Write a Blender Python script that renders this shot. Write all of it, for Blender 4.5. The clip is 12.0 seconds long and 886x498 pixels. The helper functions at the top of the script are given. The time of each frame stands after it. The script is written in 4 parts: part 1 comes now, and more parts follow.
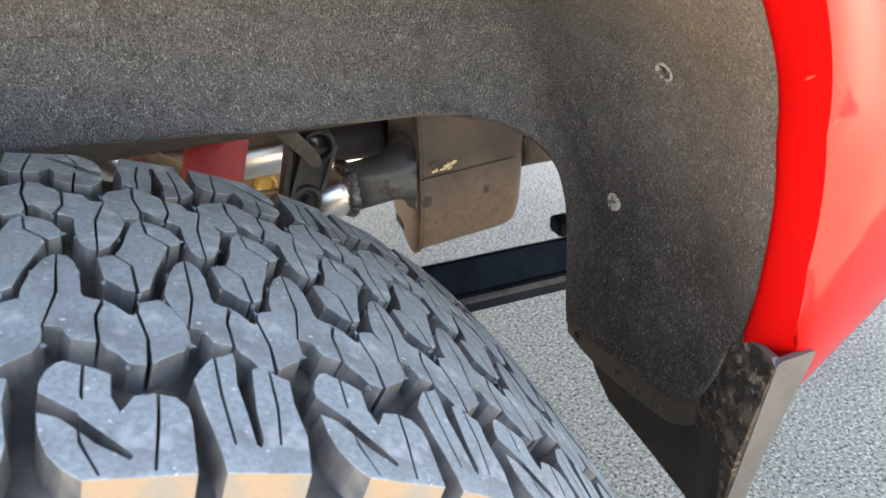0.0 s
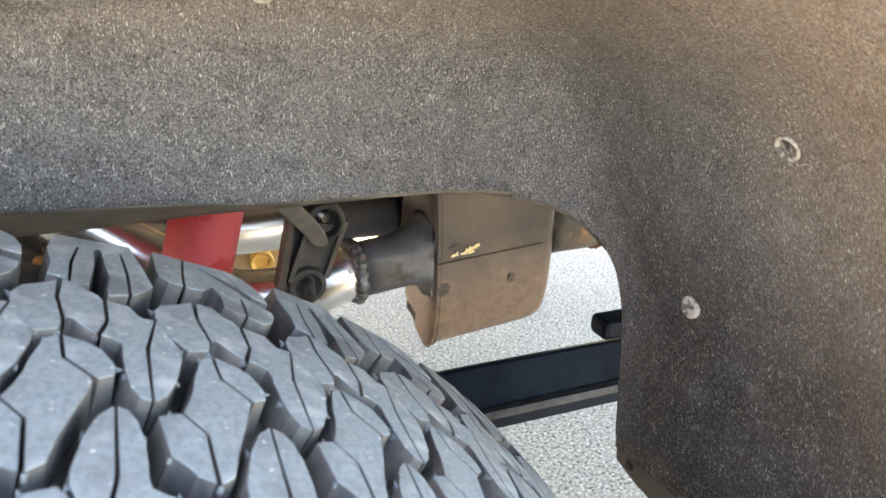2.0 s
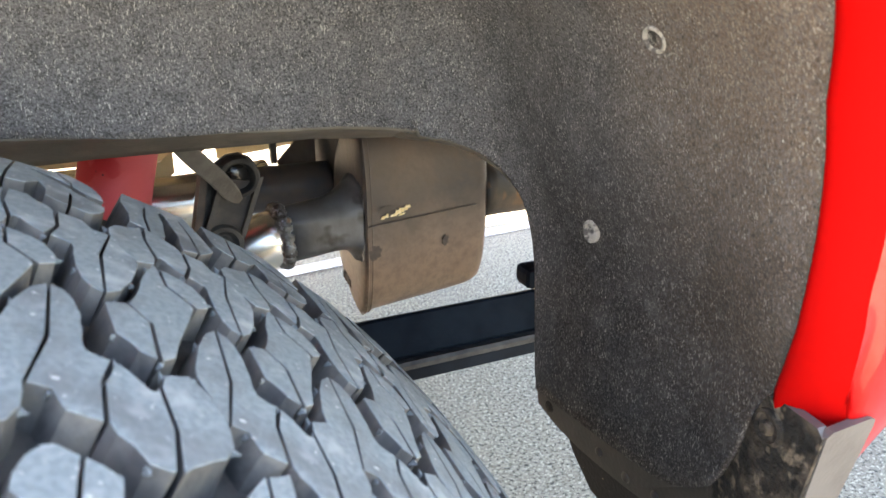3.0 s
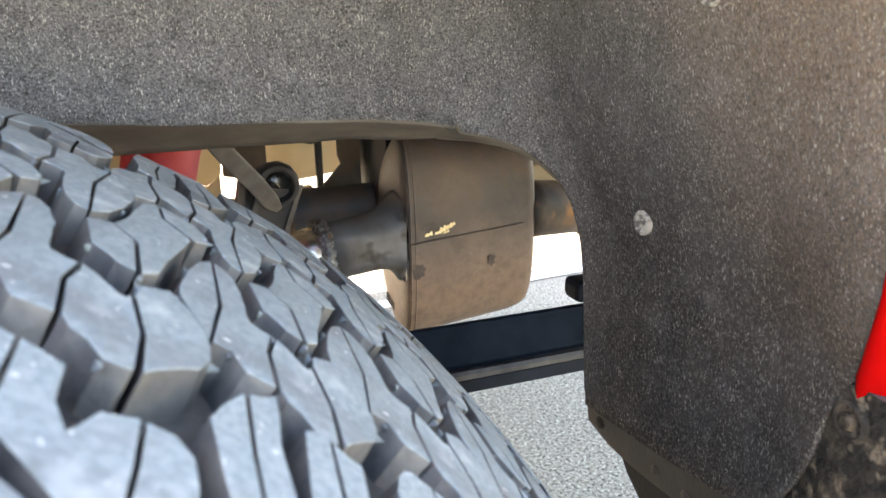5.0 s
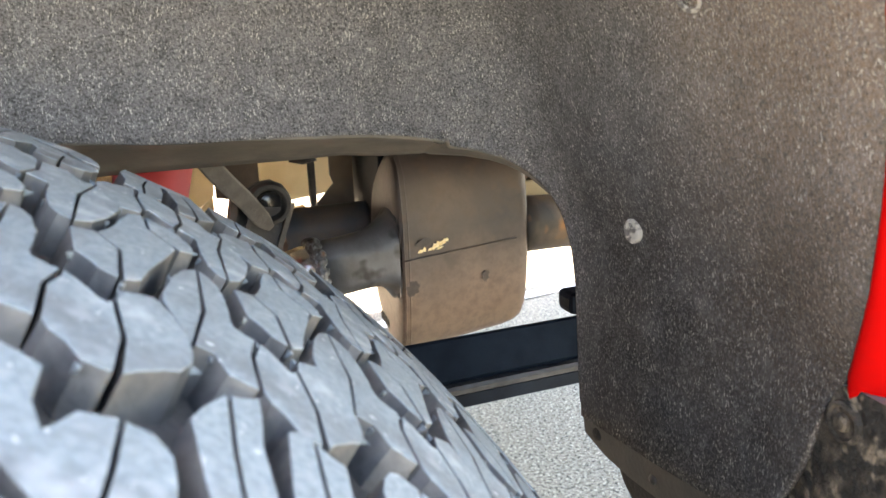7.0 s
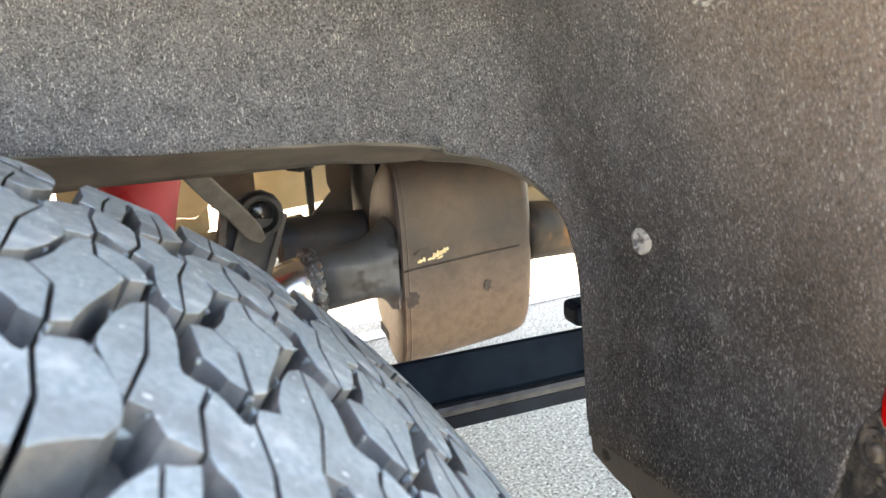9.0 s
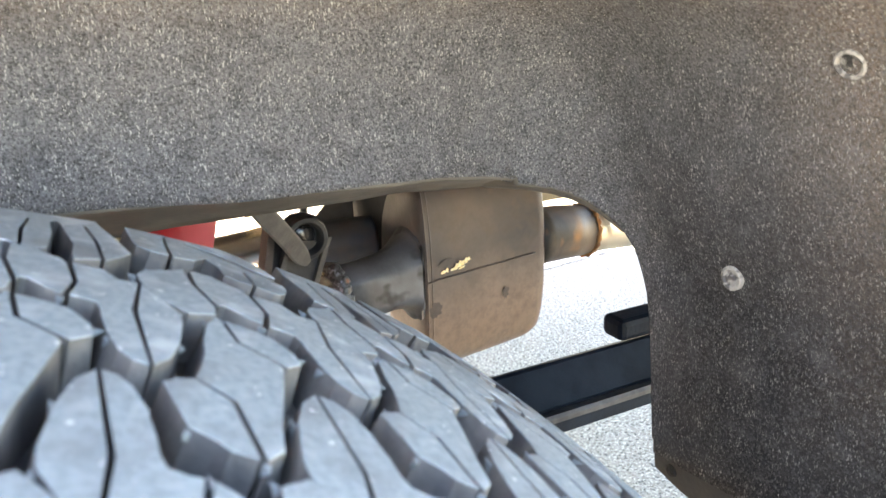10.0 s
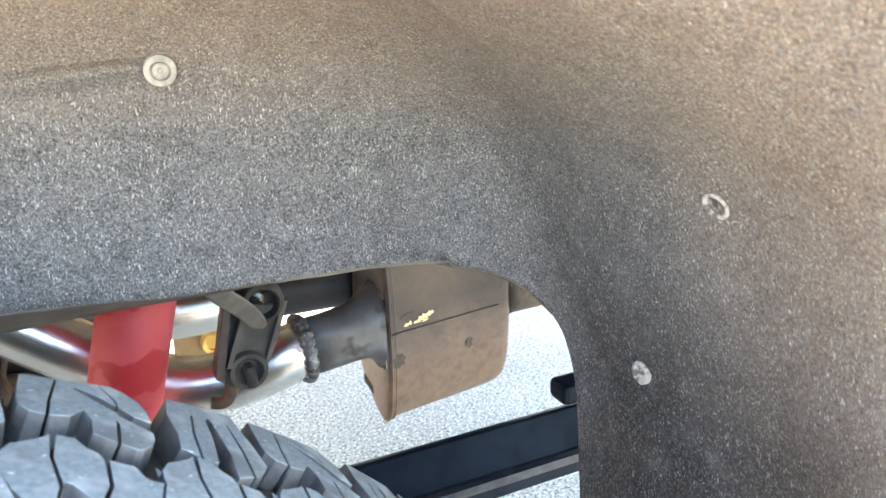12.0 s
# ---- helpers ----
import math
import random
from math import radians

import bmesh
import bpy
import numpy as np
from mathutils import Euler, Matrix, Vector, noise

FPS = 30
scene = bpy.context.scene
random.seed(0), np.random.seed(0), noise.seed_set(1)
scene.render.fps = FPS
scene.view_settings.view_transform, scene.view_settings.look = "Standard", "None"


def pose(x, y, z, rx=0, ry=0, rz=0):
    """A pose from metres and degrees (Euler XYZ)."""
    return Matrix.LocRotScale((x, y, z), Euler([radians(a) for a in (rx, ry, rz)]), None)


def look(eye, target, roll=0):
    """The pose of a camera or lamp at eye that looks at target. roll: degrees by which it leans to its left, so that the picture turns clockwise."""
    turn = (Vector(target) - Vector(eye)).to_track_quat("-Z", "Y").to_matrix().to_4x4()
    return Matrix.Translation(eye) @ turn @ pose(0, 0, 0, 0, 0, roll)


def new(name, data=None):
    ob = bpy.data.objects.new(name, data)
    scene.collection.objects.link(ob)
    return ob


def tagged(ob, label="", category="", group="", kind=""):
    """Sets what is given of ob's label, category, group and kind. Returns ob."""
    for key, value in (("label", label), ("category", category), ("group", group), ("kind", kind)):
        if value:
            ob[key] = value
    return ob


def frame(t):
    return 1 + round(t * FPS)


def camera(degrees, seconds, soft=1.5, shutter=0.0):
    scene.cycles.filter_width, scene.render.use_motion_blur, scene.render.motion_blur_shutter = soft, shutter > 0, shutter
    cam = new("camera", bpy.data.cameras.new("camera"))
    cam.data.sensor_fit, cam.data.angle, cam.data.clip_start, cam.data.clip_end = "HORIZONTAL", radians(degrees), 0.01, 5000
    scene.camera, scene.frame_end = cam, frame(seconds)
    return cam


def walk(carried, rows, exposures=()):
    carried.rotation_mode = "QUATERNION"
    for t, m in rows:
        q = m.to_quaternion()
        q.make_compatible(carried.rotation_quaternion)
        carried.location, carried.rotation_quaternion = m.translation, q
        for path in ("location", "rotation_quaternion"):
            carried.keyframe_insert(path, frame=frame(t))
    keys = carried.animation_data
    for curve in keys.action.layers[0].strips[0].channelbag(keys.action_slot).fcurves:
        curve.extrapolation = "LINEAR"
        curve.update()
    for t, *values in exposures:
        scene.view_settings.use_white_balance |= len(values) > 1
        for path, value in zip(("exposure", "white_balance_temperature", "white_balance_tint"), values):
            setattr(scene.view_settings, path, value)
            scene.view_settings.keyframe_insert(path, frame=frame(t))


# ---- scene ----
cam = camera(61.18, 12.0)
EXPOSURES = [(0, 4.18, 7950, 15), (1.0, 4.82, 8250, 15), (2.0, 4.92, 8250, 15), (3.0, 4.52, 7950, 14), (5.5, 4.75, 8150, 15), (6.0, 4.75, 8200, 15), (6.5, 4.77, 8250, 15), (8.5, 4.77, 8250, 15), (9.0, 4.97, 8100, 14), (9.5, 5.19, 7950, 14), (10.5, 4.99, 7800, 14), (11.0, 5.05, 7725, 14), (11.5, 5.14, 7450, 13), (12, 5.37, 7000, 11)]
cam.data.dof.use_dof, cam.data.dof.focus_distance, cam.data.dof.aperture_fstop = True, 0.60, 18.0
PATH = [
    (0, (0.1179, -0.0125, 1.0337), (0.4507, 0.7642, 0.5996), -0.53),
    (0.5, (0.1291, 0.0713, 0.9858), (0.4565, 0.8587, 0.5670), 2.96),
    (1, (0.1423, 0.1162, 0.9866), (0.4798, 0.9161, 0.6010), 3.37),
    (1.5, (0.1517, 0.1245, 0.9823), (0.4873, 0.9383, 0.6250), 3.04),
    (2, (0.1414, 0.1165, 0.9934), (0.4939, 0.9281, 0.6474), 1.87),
    (2.5, (0.1864, 0.1006, 0.9778), (0.5633, 0.9020, 0.6341), 1.09),
    (3, (0.1953, 0.0845, 0.9392), (0.5704, 0.8891, 0.6009), 0.34),
    (3.2, (0.1926, 0.0825, 0.9198), (0.5582, 0.8945, 0.5890), -0.16),
    (5, (0.2113, 0.0954, 0.8887), (0.5322, 0.9468, 0.6157), -0.88),
    (5.5, (0.2057, 0.0981, 0.8950), (0.5289, 0.9494, 0.6243), -1.07),
    (6, (0.2127, 0.0955, 0.8948), (0.5398, 0.9461, 0.6267), -1.46),
    (6.5, (0.2169, 0.0961, 0.8875), (0.5459, 0.9476, 0.6245), -1.85),
    (6.7, (0.2140, 0.0956, 0.8857), (0.5439, 0.9486, 0.6287), -1.89),
    (8.3, (0.2350, 0.0738, 0.8748), (0.5359, 0.9461, 0.6492), -2.47),
    (8.5, (0.2436, 0.0817, 0.8760), (0.5456, 0.9527, 0.6465), -2.61),
    (9, (0.2306, 0.1185, 0.8810), (0.5530, 0.9787, 0.6387), -2.83),
    (9.5, (0.1833, 0.1543, 0.9044), (0.5732, 0.9828, 0.6512), -2.05),
    (10, (0.1294, 0.1726, 0.9312), (0.5387, 0.9820, 0.6485), -2.11),
    (10.5, (0.1016, 0.1451, 0.9994), (0.5109, 0.9494, 0.7027), -2.68),
    (11, (0.1261, 0.1254, 1.0321), (0.5299, 0.9337, 0.7386), -3.16),
    (11.5, (0.1537, 0.1217, 1.0439), (0.5539, 0.9379, 0.7678), -3.26),
    (12, (0.1866, 0.1344, 0.9980), (0.5723, 0.9554, 0.7158), -1.62),
]
walk(cam, [(t, look(eye, target, roll)) for t, eye, target, roll in PATH], EXPOSURES)

# ---- light ----
world = bpy.data.worlds.new("sky")
scene.world = world
world.use_nodes = True
_wn = world.node_tree.nodes
_sky = _wn.new("ShaderNodeTexSky")
_sky.sky_type, _sky.sun_disc = "NISHITA", False
_sky.sun_elevation, _sky.sun_rotation = radians(45), radians(-68)
world.node_tree.links.new(_sky.outputs[0], _wn["Background"].inputs[0])
_wn["Background"].inputs[1].default_value = 0.075
sun = new("sun", bpy.data.lights.new("sun", "SUN"))
sun.data.energy, sun.data.angle, sun.data.color = 3.5, radians(0.53), (1.0, 0.95, 0.87)
_e, _r = radians(45), radians(-68)
_to_sun = Vector((math.sin(_r) * math.cos(_e), math.cos(_r) * math.cos(_e), math.sin(_e)))
sun.matrix_world = look(_to_sun * 20, (0, 0, 0))


# ---- materials ----
def material(name, colour, rough=0.6, metal=0.0, second=None, scale=40.0, detail=6.0, low=0.4, high=0.6, bump=0.0, bump_scale=300.0, coat=0.0, spots=None):
    """A surface of two colours mixed by noise, with a finer relief and, if asked for, scattered spots of a third colour."""
    m = bpy.data.materials.new(name)
    m.use_nodes = True
    n, l = m.node_tree.nodes, m.node_tree.links
    b = n["Principled BSDF"]
    b.inputs["Roughness"].default_value, b.inputs["Metallic"].default_value = rough, metal
    b.inputs["Coat Weight"].default_value = coat
    b.inputs["Coat Roughness"].default_value = 0.05
    b.inputs["Base Color"].default_value = (*colour, 1)
    where = n.new("ShaderNodeTexCoord").outputs["Object"]

    def field(size, deep, a, z):
        t = n.new("ShaderNodeTexNoise")
        t.inputs["Scale"].default_value, t.inputs["Detail"].default_value = size, deep
        l.new(where, t.inputs["Vector"])
        r = n.new("ShaderNodeMapRange")
        r.inputs["From Min"].default_value, r.inputs["From Max"].default_value = a, z
        l.new(t.outputs[0], r.inputs[0])
        return r.outputs[0]

    colour_out = None
    if second:
        mix = n.new("ShaderNodeMix")
        mix.data_type = "RGBA"
        mix.inputs[6].default_value, mix.inputs[7].default_value = (*colour, 1), (*second, 1)
        l.new(field(scale, detail, low, high), mix.inputs[0])
        colour_out = mix.outputs[2]
    for tint, size, a, z in spots or ():
        mix = n.new("ShaderNodeMix")
        mix.data_type = "RGBA"
        mix.inputs[6].default_value, mix.inputs[7].default_value = (*colour, 1), (*tint, 1)
        if colour_out:
            l.new(colour_out, mix.inputs[6])
        l.new(field(size, 2.0, a, z), mix.inputs[0])
        colour_out = mix.outputs[2]
    if colour_out:
        l.new(colour_out, b.inputs["Base Color"])
    if bump:
        k = n.new("ShaderNodeBump")
        k.inputs["Strength"].default_value, k.inputs["Distance"].default_value = 1.0, bump
        t = n.new("ShaderNodeTexNoise")
        t.inputs["Scale"].default_value, t.inputs["Detail"].default_value = bump_scale, 4.0
        l.new(where, t.inputs["Vector"])
        l.new(t.outputs[0], k.inputs["Height"])
        l.new(k.outputs[0], b.inputs["Normal"])
    return m


def felt():
    """Black needled felt: fine fibres of lighter grey in several directions, dust and brown road grime over it, with
    bounced light painted in.
    """
    m = bpy.data.materials.new("black_felt")
    m.use_nodes = True
    n, l = m.node_tree.nodes, m.node_tree.links
    b = n["Principled BSDF"]
    b.inputs["Roughness"].default_value, b.inputs["Specular IOR Level"].default_value = 0.95, 0.1
    where = n.new("ShaderNodeTexCoord").outputs["Object"]

    def field(size, deep, a, z, turn=None, stretch=(1, 1, 1)):
        at = where
        if turn:
            mp = n.new("ShaderNodeMapping")
            mp.inputs["Rotation"].default_value, mp.inputs["Scale"].default_value = turn, stretch
            l.new(where, mp.inputs["Vector"])
            at = mp.outputs[0]
        t = n.new("ShaderNodeTexNoise")
        t.inputs["Scale"].default_value, t.inputs["Detail"].default_value, t.inputs["Roughness"].default_value = size, deep, 0.65
        l.new(at, t.inputs["Vector"])
        r = n.new("ShaderNodeMapRange")
        r.inputs["From Min"].default_value, r.inputs["From Max"].default_value = a, z
        l.new(t.outputs[0], r.inputs[0])
        return r.outputs[0]

    def over(under, tint, factor, amount=1.0):
        mix = n.new("ShaderNodeMix")
        mix.data_type = "RGBA"
        if isinstance(under, tuple):
            mix.inputs[6].default_value = (*under, 1)
        else:
            l.new(under, mix.inputs[6])
        mix.inputs[7].default_value = (*tint, 1)
        k = n.new("ShaderNodeMath")
        k.operation = "MULTIPLY"
        k.inputs[1].default_value = amount
        l.new(factor, k.inputs[0])
        l.new(k.outputs[0], mix.inputs[0])
        return mix.outputs[2]

    c = over((0.0115, 0.0115, 0.012), (0.044, 0.042, 0.042), field(780, 5, 0.38, 0.68))
    c = over(c, (0.090, 0.087, 0.087), field(400, 5, 0.50, 0.66), 0.8)
    c = over(c, (0.016, 0.016, 0.016), field(280, 5, 0.50, 0.66), 0.7)
    c = over(c, (0.10, 0.097, 0.097), field(28, 5, 0.45, 0.72), 0.22)
    c = over(c, (0.12, 0.09, 0.065), field(5, 4, 0.40, 0.75), 0.14)
    # grey dust, also painting in brighter light: bulging inner wall and, thinning downwards, the rear
    s0 = n.new("ShaderNodeSeparateXYZ")
    l.new(where, s0.inputs[0])
    r0 = n.new("ShaderNodeMapRange")
    r0.inputs["From Min"].default_value, r0.inputs["From Max"].default_value = 0.53, 0.62
    l.new(s0.outputs[1], r0.inputs[0])
    r1 = n.new("ShaderNodeMapRange")
    r1.inputs["From Min"].default_value, r1.inputs["From Max"].default_value = 0.74, 0.97
    l.new(s0.outputs[2], r1.inputs[0])
    most = n.new("ShaderNodeMath")
    most.operation = "MAXIMUM"
    l.new(r0.outputs[0], most.inputs[0])
    l.new(r1.outputs[0], most.inputs[1])
    k0 = n.new("ShaderNodeMath")
    k0.operation = "MULTIPLY"
    l.new(most.outputs[0], k0.inputs[0])
    l.new(field(600, 6, 0.33, 0.72), k0.inputs[1])
    c = over(c, (0.28, 0.275, 0.275), k0.outputs[0], 0.68)
    c = over(c, (0.018, 0.018, 0.0185), field(55, 5, 0.50, 0.70), 0.34)
    c = over(c, (0.17, 0.168, 0.170), field(38, 5, 0.54, 0.74), 0.20)
    # brown road dirt with warm ground bounce painted in, under the arch's crown and outer rim
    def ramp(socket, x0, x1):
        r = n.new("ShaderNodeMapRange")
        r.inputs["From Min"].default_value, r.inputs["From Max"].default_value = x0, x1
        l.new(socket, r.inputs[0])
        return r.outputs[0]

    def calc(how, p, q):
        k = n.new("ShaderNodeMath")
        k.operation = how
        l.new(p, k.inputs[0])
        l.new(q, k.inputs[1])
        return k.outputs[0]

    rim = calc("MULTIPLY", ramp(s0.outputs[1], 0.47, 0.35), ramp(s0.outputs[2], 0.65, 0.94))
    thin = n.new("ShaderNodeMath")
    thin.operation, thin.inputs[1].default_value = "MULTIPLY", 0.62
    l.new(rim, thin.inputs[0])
    dirt_and_bounce = calc("MAXIMUM", ramp(s0.outputs[2], 0.92, 1.05), thin.outputs[0])
    c = over(c, (0.34, 0.228, 0.142), calc("MULTIPLY", dirt_and_bounce, field(420, 6, 0.28, 0.70)), 0.74)
    clumps = field(70, 4, 0.28, 0.62)
    rear = n.new("ShaderNodeMapRange")
    rear.inputs["To Min"].default_value = 0.5
    l.new(most.outputs[0], rear.inputs[0])
    clumps = calc("MULTIPLY", clumps, rear.outputs[0])
    for k, turn in enumerate(((0.3, 0.9, 0.2), (1.2, 0.1, 1.0), (0.7, 1.6, 2.1), (2.0, 2.6, 0.4))):
        c = over(c, (0.56, 0.53, 0.48), calc("MULTIPLY", clumps, field(620 + 70 * k, 1, 0.65, 0.74, turn, (1, 1, 0.4))), 0.52)
    c = over(c, (0.62, 0.60, 0.55), calc("MULTIPLY", rear.outputs[0], field(420, 1, 0.80, 0.82, (0.5, 0.4, 0.8), (1, 1, 0.3))), 0.8)
    l.new(c, b.inputs["Base Color"])
    k = n.new("ShaderNodeBump")
    k.inputs["Strength"].default_value, k.inputs["Distance"].default_value = 0.8, 0.0012
    l.new(field(800, 4, 0.0, 1.0), k.inputs["Height"])
    l.new(k.outputs[0], b.inputs["Normal"])
    return m


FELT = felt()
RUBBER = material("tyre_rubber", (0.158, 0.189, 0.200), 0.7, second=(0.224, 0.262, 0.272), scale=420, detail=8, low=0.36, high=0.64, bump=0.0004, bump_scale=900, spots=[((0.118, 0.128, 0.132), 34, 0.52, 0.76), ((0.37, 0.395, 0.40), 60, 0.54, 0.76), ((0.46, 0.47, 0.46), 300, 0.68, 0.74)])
# block sides: less worn than the tops, with groove shade put into the colour
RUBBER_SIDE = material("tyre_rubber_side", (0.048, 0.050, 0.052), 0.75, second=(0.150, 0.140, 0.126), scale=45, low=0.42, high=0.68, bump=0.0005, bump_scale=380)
LUG_TAN = material("tan_lug_shoulder", (0.25, 0.175, 0.11), 0.85, second=(0.19, 0.165, 0.13), scale=60, bump=0.0006, bump_scale=300)
FLAP = material("flap_rubber", (0.011, 0.0105, 0.0105), 0.7, second=(0.020, 0.018, 0.016), scale=20, low=0.48, high=0.75, bump=0.0006, spots=[((0.22, 0.18, 0.13), 300, 0.72, 0.78)])
FLAP_MUD = material("muddy_rubber", (0.017, 0.015, 0.013), 0.8, second=(0.066, 0.052, 0.039), scale=55, low=0.46, high=0.62, bump=0.004, bump_scale=150, spots=[((0.12, 0.096, 0.070), 120, 0.58, 0.70), ((0.012, 0.011, 0.010), 90, 0.60, 0.70)])
RED = material("red_paint", (0.38, 0.004, 0.004), 0.35, second=(0.35, 0.004, 0.004), scale=5, coat=0.36, spots=[((0.32, 0.06, 0.05), 60, 0.74, 0.82)])
RED.node_tree.nodes["Principled BSDF"].inputs["Specular IOR Level"].default_value = 0.12
RED_FLANGE = material("red_paint_matte", (0.34, 0.002, 0.002), 0.75, second=(0.30, 0.002, 0.002), scale=7, spots=[((0.45, 0.12, 0.10), 60, 0.73, 0.80)])
RED_FLANGE.node_tree.nodes["Principled BSDF"].inputs["Specular IOR Level"].default_value = 0.04
SHOCK_RED = material("shock_red", (0.50, 0.055, 0.065), 0.6, second=(0.44, 0.030, 0.038), scale=11, low=0.45, high=0.6, spots=[((0.40, 0.010, 0.016), 22, 0.545, 0.575), ((0.03, 0.01, 0.01), 60, 0.74, 0.76)])
def heated_steel():
    """Heat-browned sheet steel: darker grey-brown above, mixing to a lighter tan over the lower part."""
    m = material("muffler_steel", (0.080, 0.060, 0.049), 0.5, 0.2, second=(0.038, 0.034, 0.036), scale=13, low=0.36, high=0.64, bump=0.0005, bump_scale=160, spots=[((0.085, 0.062, 0.047), 26, 0.52, 0.8), ((0.078, 0.055, 0.04), 38, 0.56, 0.75)])
    n, l = m.node_tree.nodes, m.node_tree.links
    b = n["Principled BSDF"]
    under = b.inputs["Base Color"].links[0].from_socket
    where = n.new("ShaderNodeTexCoord").outputs["Object"]
    s = n.new("ShaderNodeSeparateXYZ")
    l.new(where, s.inputs[0])
    t = n.new("ShaderNodeTexNoise")
    t.inputs["Scale"].default_value, t.inputs["Detail"].default_value = 14, 5
    l.new(where, t.inputs["Vector"])
    k = n.new("ShaderNodeMath")
    k.operation, k.inputs[1].default_value = "MULTIPLY_ADD", 0.16
    l.new(t.outputs[0], k.inputs[0])
    l.new(s.outputs[2], k.inputs[2])
    r = n.new("ShaderNodeMapRange")
    r.inputs["From Min"].default_value, r.inputs["From Max"].default_value = 0.752, 0.672
    r.inputs["To Max"].default_value = 0.85
    l.new(k.outputs[0], r.inputs[0])
    mix = n.new("ShaderNodeMix")
    mix.data_type = "RGBA"
    mix.inputs[7].default_value = (0.165, 0.117, 0.085, 1)
    l.new(r.outputs[0], mix.inputs[0])
    l.new(under, mix.inputs[6])
    # a few sooty blotches
    t2 = n.new("ShaderNodeTexNoise")
    t2.inputs["Scale"].default_value, t2.inputs["Detail"].default_value = 26, 3
    l.new(where, t2.inputs["Vector"])
    r2 = n.new("ShaderNodeMapRange")
    r2.inputs["From Min"].default_value, r2.inputs["From Max"].default_value, r2.inputs["To Max"].default_value = 0.58, 0.68, 0.35
    l.new(t2.outputs[0], r2.inputs[0])
    mix2 = n.new("ShaderNodeMix")
    mix2.data_type = "RGBA"
    mix2.inputs[7].default_value = (0.032, 0.026, 0.024, 1)
    l.new(r2.outputs[0], mix2.inputs[0])
    l.new(mix.outputs[2], mix2.inputs[6])
    # fine grime over all of it
    t3 = n.new("ShaderNodeTexNoise")
    t3.inputs["Scale"].default_value, t3.inputs["Detail"].default_value, t3.inputs["Roughness"].default_value = 75, 7, 0.7
    l.new(where, t3.inputs["Vector"])
    r3 = n.new("ShaderNodeMapRange")
    r3.inputs["From Min"].default_value, r3.inputs["From Max"].default_value, r3.inputs["To Max"].default_value = 0.44, 0.70, 0.5
    l.new(t3.outputs[0], r3.inputs[0])
    mix3 = n.new("ShaderNodeMix")
    mix3.data_type = "RGBA"
    mix3.inputs[7].default_value = (0.05, 0.038, 0.03, 1)
    l.new(r3.outputs[0], mix3.inputs[0])
    l.new(mix2.outputs[2], mix3.inputs[6])
    l.new(mix3.outputs[2], b.inputs["Base Color"])
    return m


MUFFLER = heated_steel()
INLET = material("sooty_pipe_steel", (0.115, 0.120, 0.128), 0.5, 0.25, second=(0.064, 0.060, 0.058), scale=18, low=0.38, high=0.64, bump=0.0004, bump_scale=220, spots=[((0.115, 0.085, 0.062), 14, 0.54, 0.70), ((0.028, 0.025, 0.023), 34, 0.58, 0.68)])
OUTLET = material("browned_pipe", (0.045, 0.036, 0.028), 0.5, 0.25, second=(0.13, 0.092, 0.06), scale=14, low=0.42, high=0.60, bump=0.0003, spots=[((0.28, 0.13, 0.045), 22, 0.55, 0.68)])
CHROME = material("bright_steel", (0.85, 0.83, 0.80), 0.27, 1.0, second=(0.78, 0.75, 0.72), scale=14, low=0.5, high=0.75, bump=0.0001, bump_scale=500)
BEAM = material("black_frame_paint", (0.004, 0.0068, 0.0115), 0.55, second=(0.007, 0.0115, 0.018), scale=30, bump=0.0003)
BEAM.node_tree.nodes["Principled BSDF"].inputs["Specular IOR Level"].default_value = 0.07
WORN_BLACK = material("worn_black_paint", (0.008, 0.010, 0.013), 0.6, second=(0.030, 0.032, 0.035), scale=60, bump=0.0004)
ASPHALT = material("asphalt", (0.205, 0.180, 0.137), 0.9, second=(0.335, 0.300, 0.233), scale=110, detail=5, low=0.38, high=0.62, bump=0.006, bump_scale=120,
                   spots=[((0.19, 0.168, 0.13), 1.5, 0.4, 0.8), ((0.055, 0.050, 0.040), 135, 0.55, 0.62), ((0.50, 0.455, 0.36), 150, 0.575, 0.64)])


# ---- mesh helpers ----
def finish(bm, name, mat, smooth=False, angle=None):
    me = bpy.data.meshes.new(name)
    bmesh.ops.recalc_face_normals(bm, faces=bm.faces)
    bm.to_mesh(me)
    bm.free()
    me.materials.append(mat)
    if smooth:
        me.shade_smooth()
        if angle:
            me.set_sharp_from_angle(angle=radians(angle))
    return me


def thing(name, label, category, group="", kind=""):
    return tagged(new(name), label, category, group, kind)


def part(name, bm, mat, parent, label="", smooth=False, angle=None):
    ob = new(name, finish(bm, name, mat, smooth, angle))
    ob.parent = parent
    return tagged(ob, label)


def box(a, b, bevel=0.0, seg=2):
    """A box between two corners, with rounded edges."""
    bm = bmesh.new()
    bmesh.ops.create_cube(bm, size=1)
    lo, hi = Vector(a), Vector(b)
    for v in bm.verts:
        v.co = [lo[i] + (v.co[i] + 0.5) * (hi[i] - lo[i]) for i in range(3)]
    if bevel:
        bmesh.ops.bevel(bm, geom=bm.edges[:], offset=bevel, segments=seg, affect="EDGES", profile=0.5)
    return bm


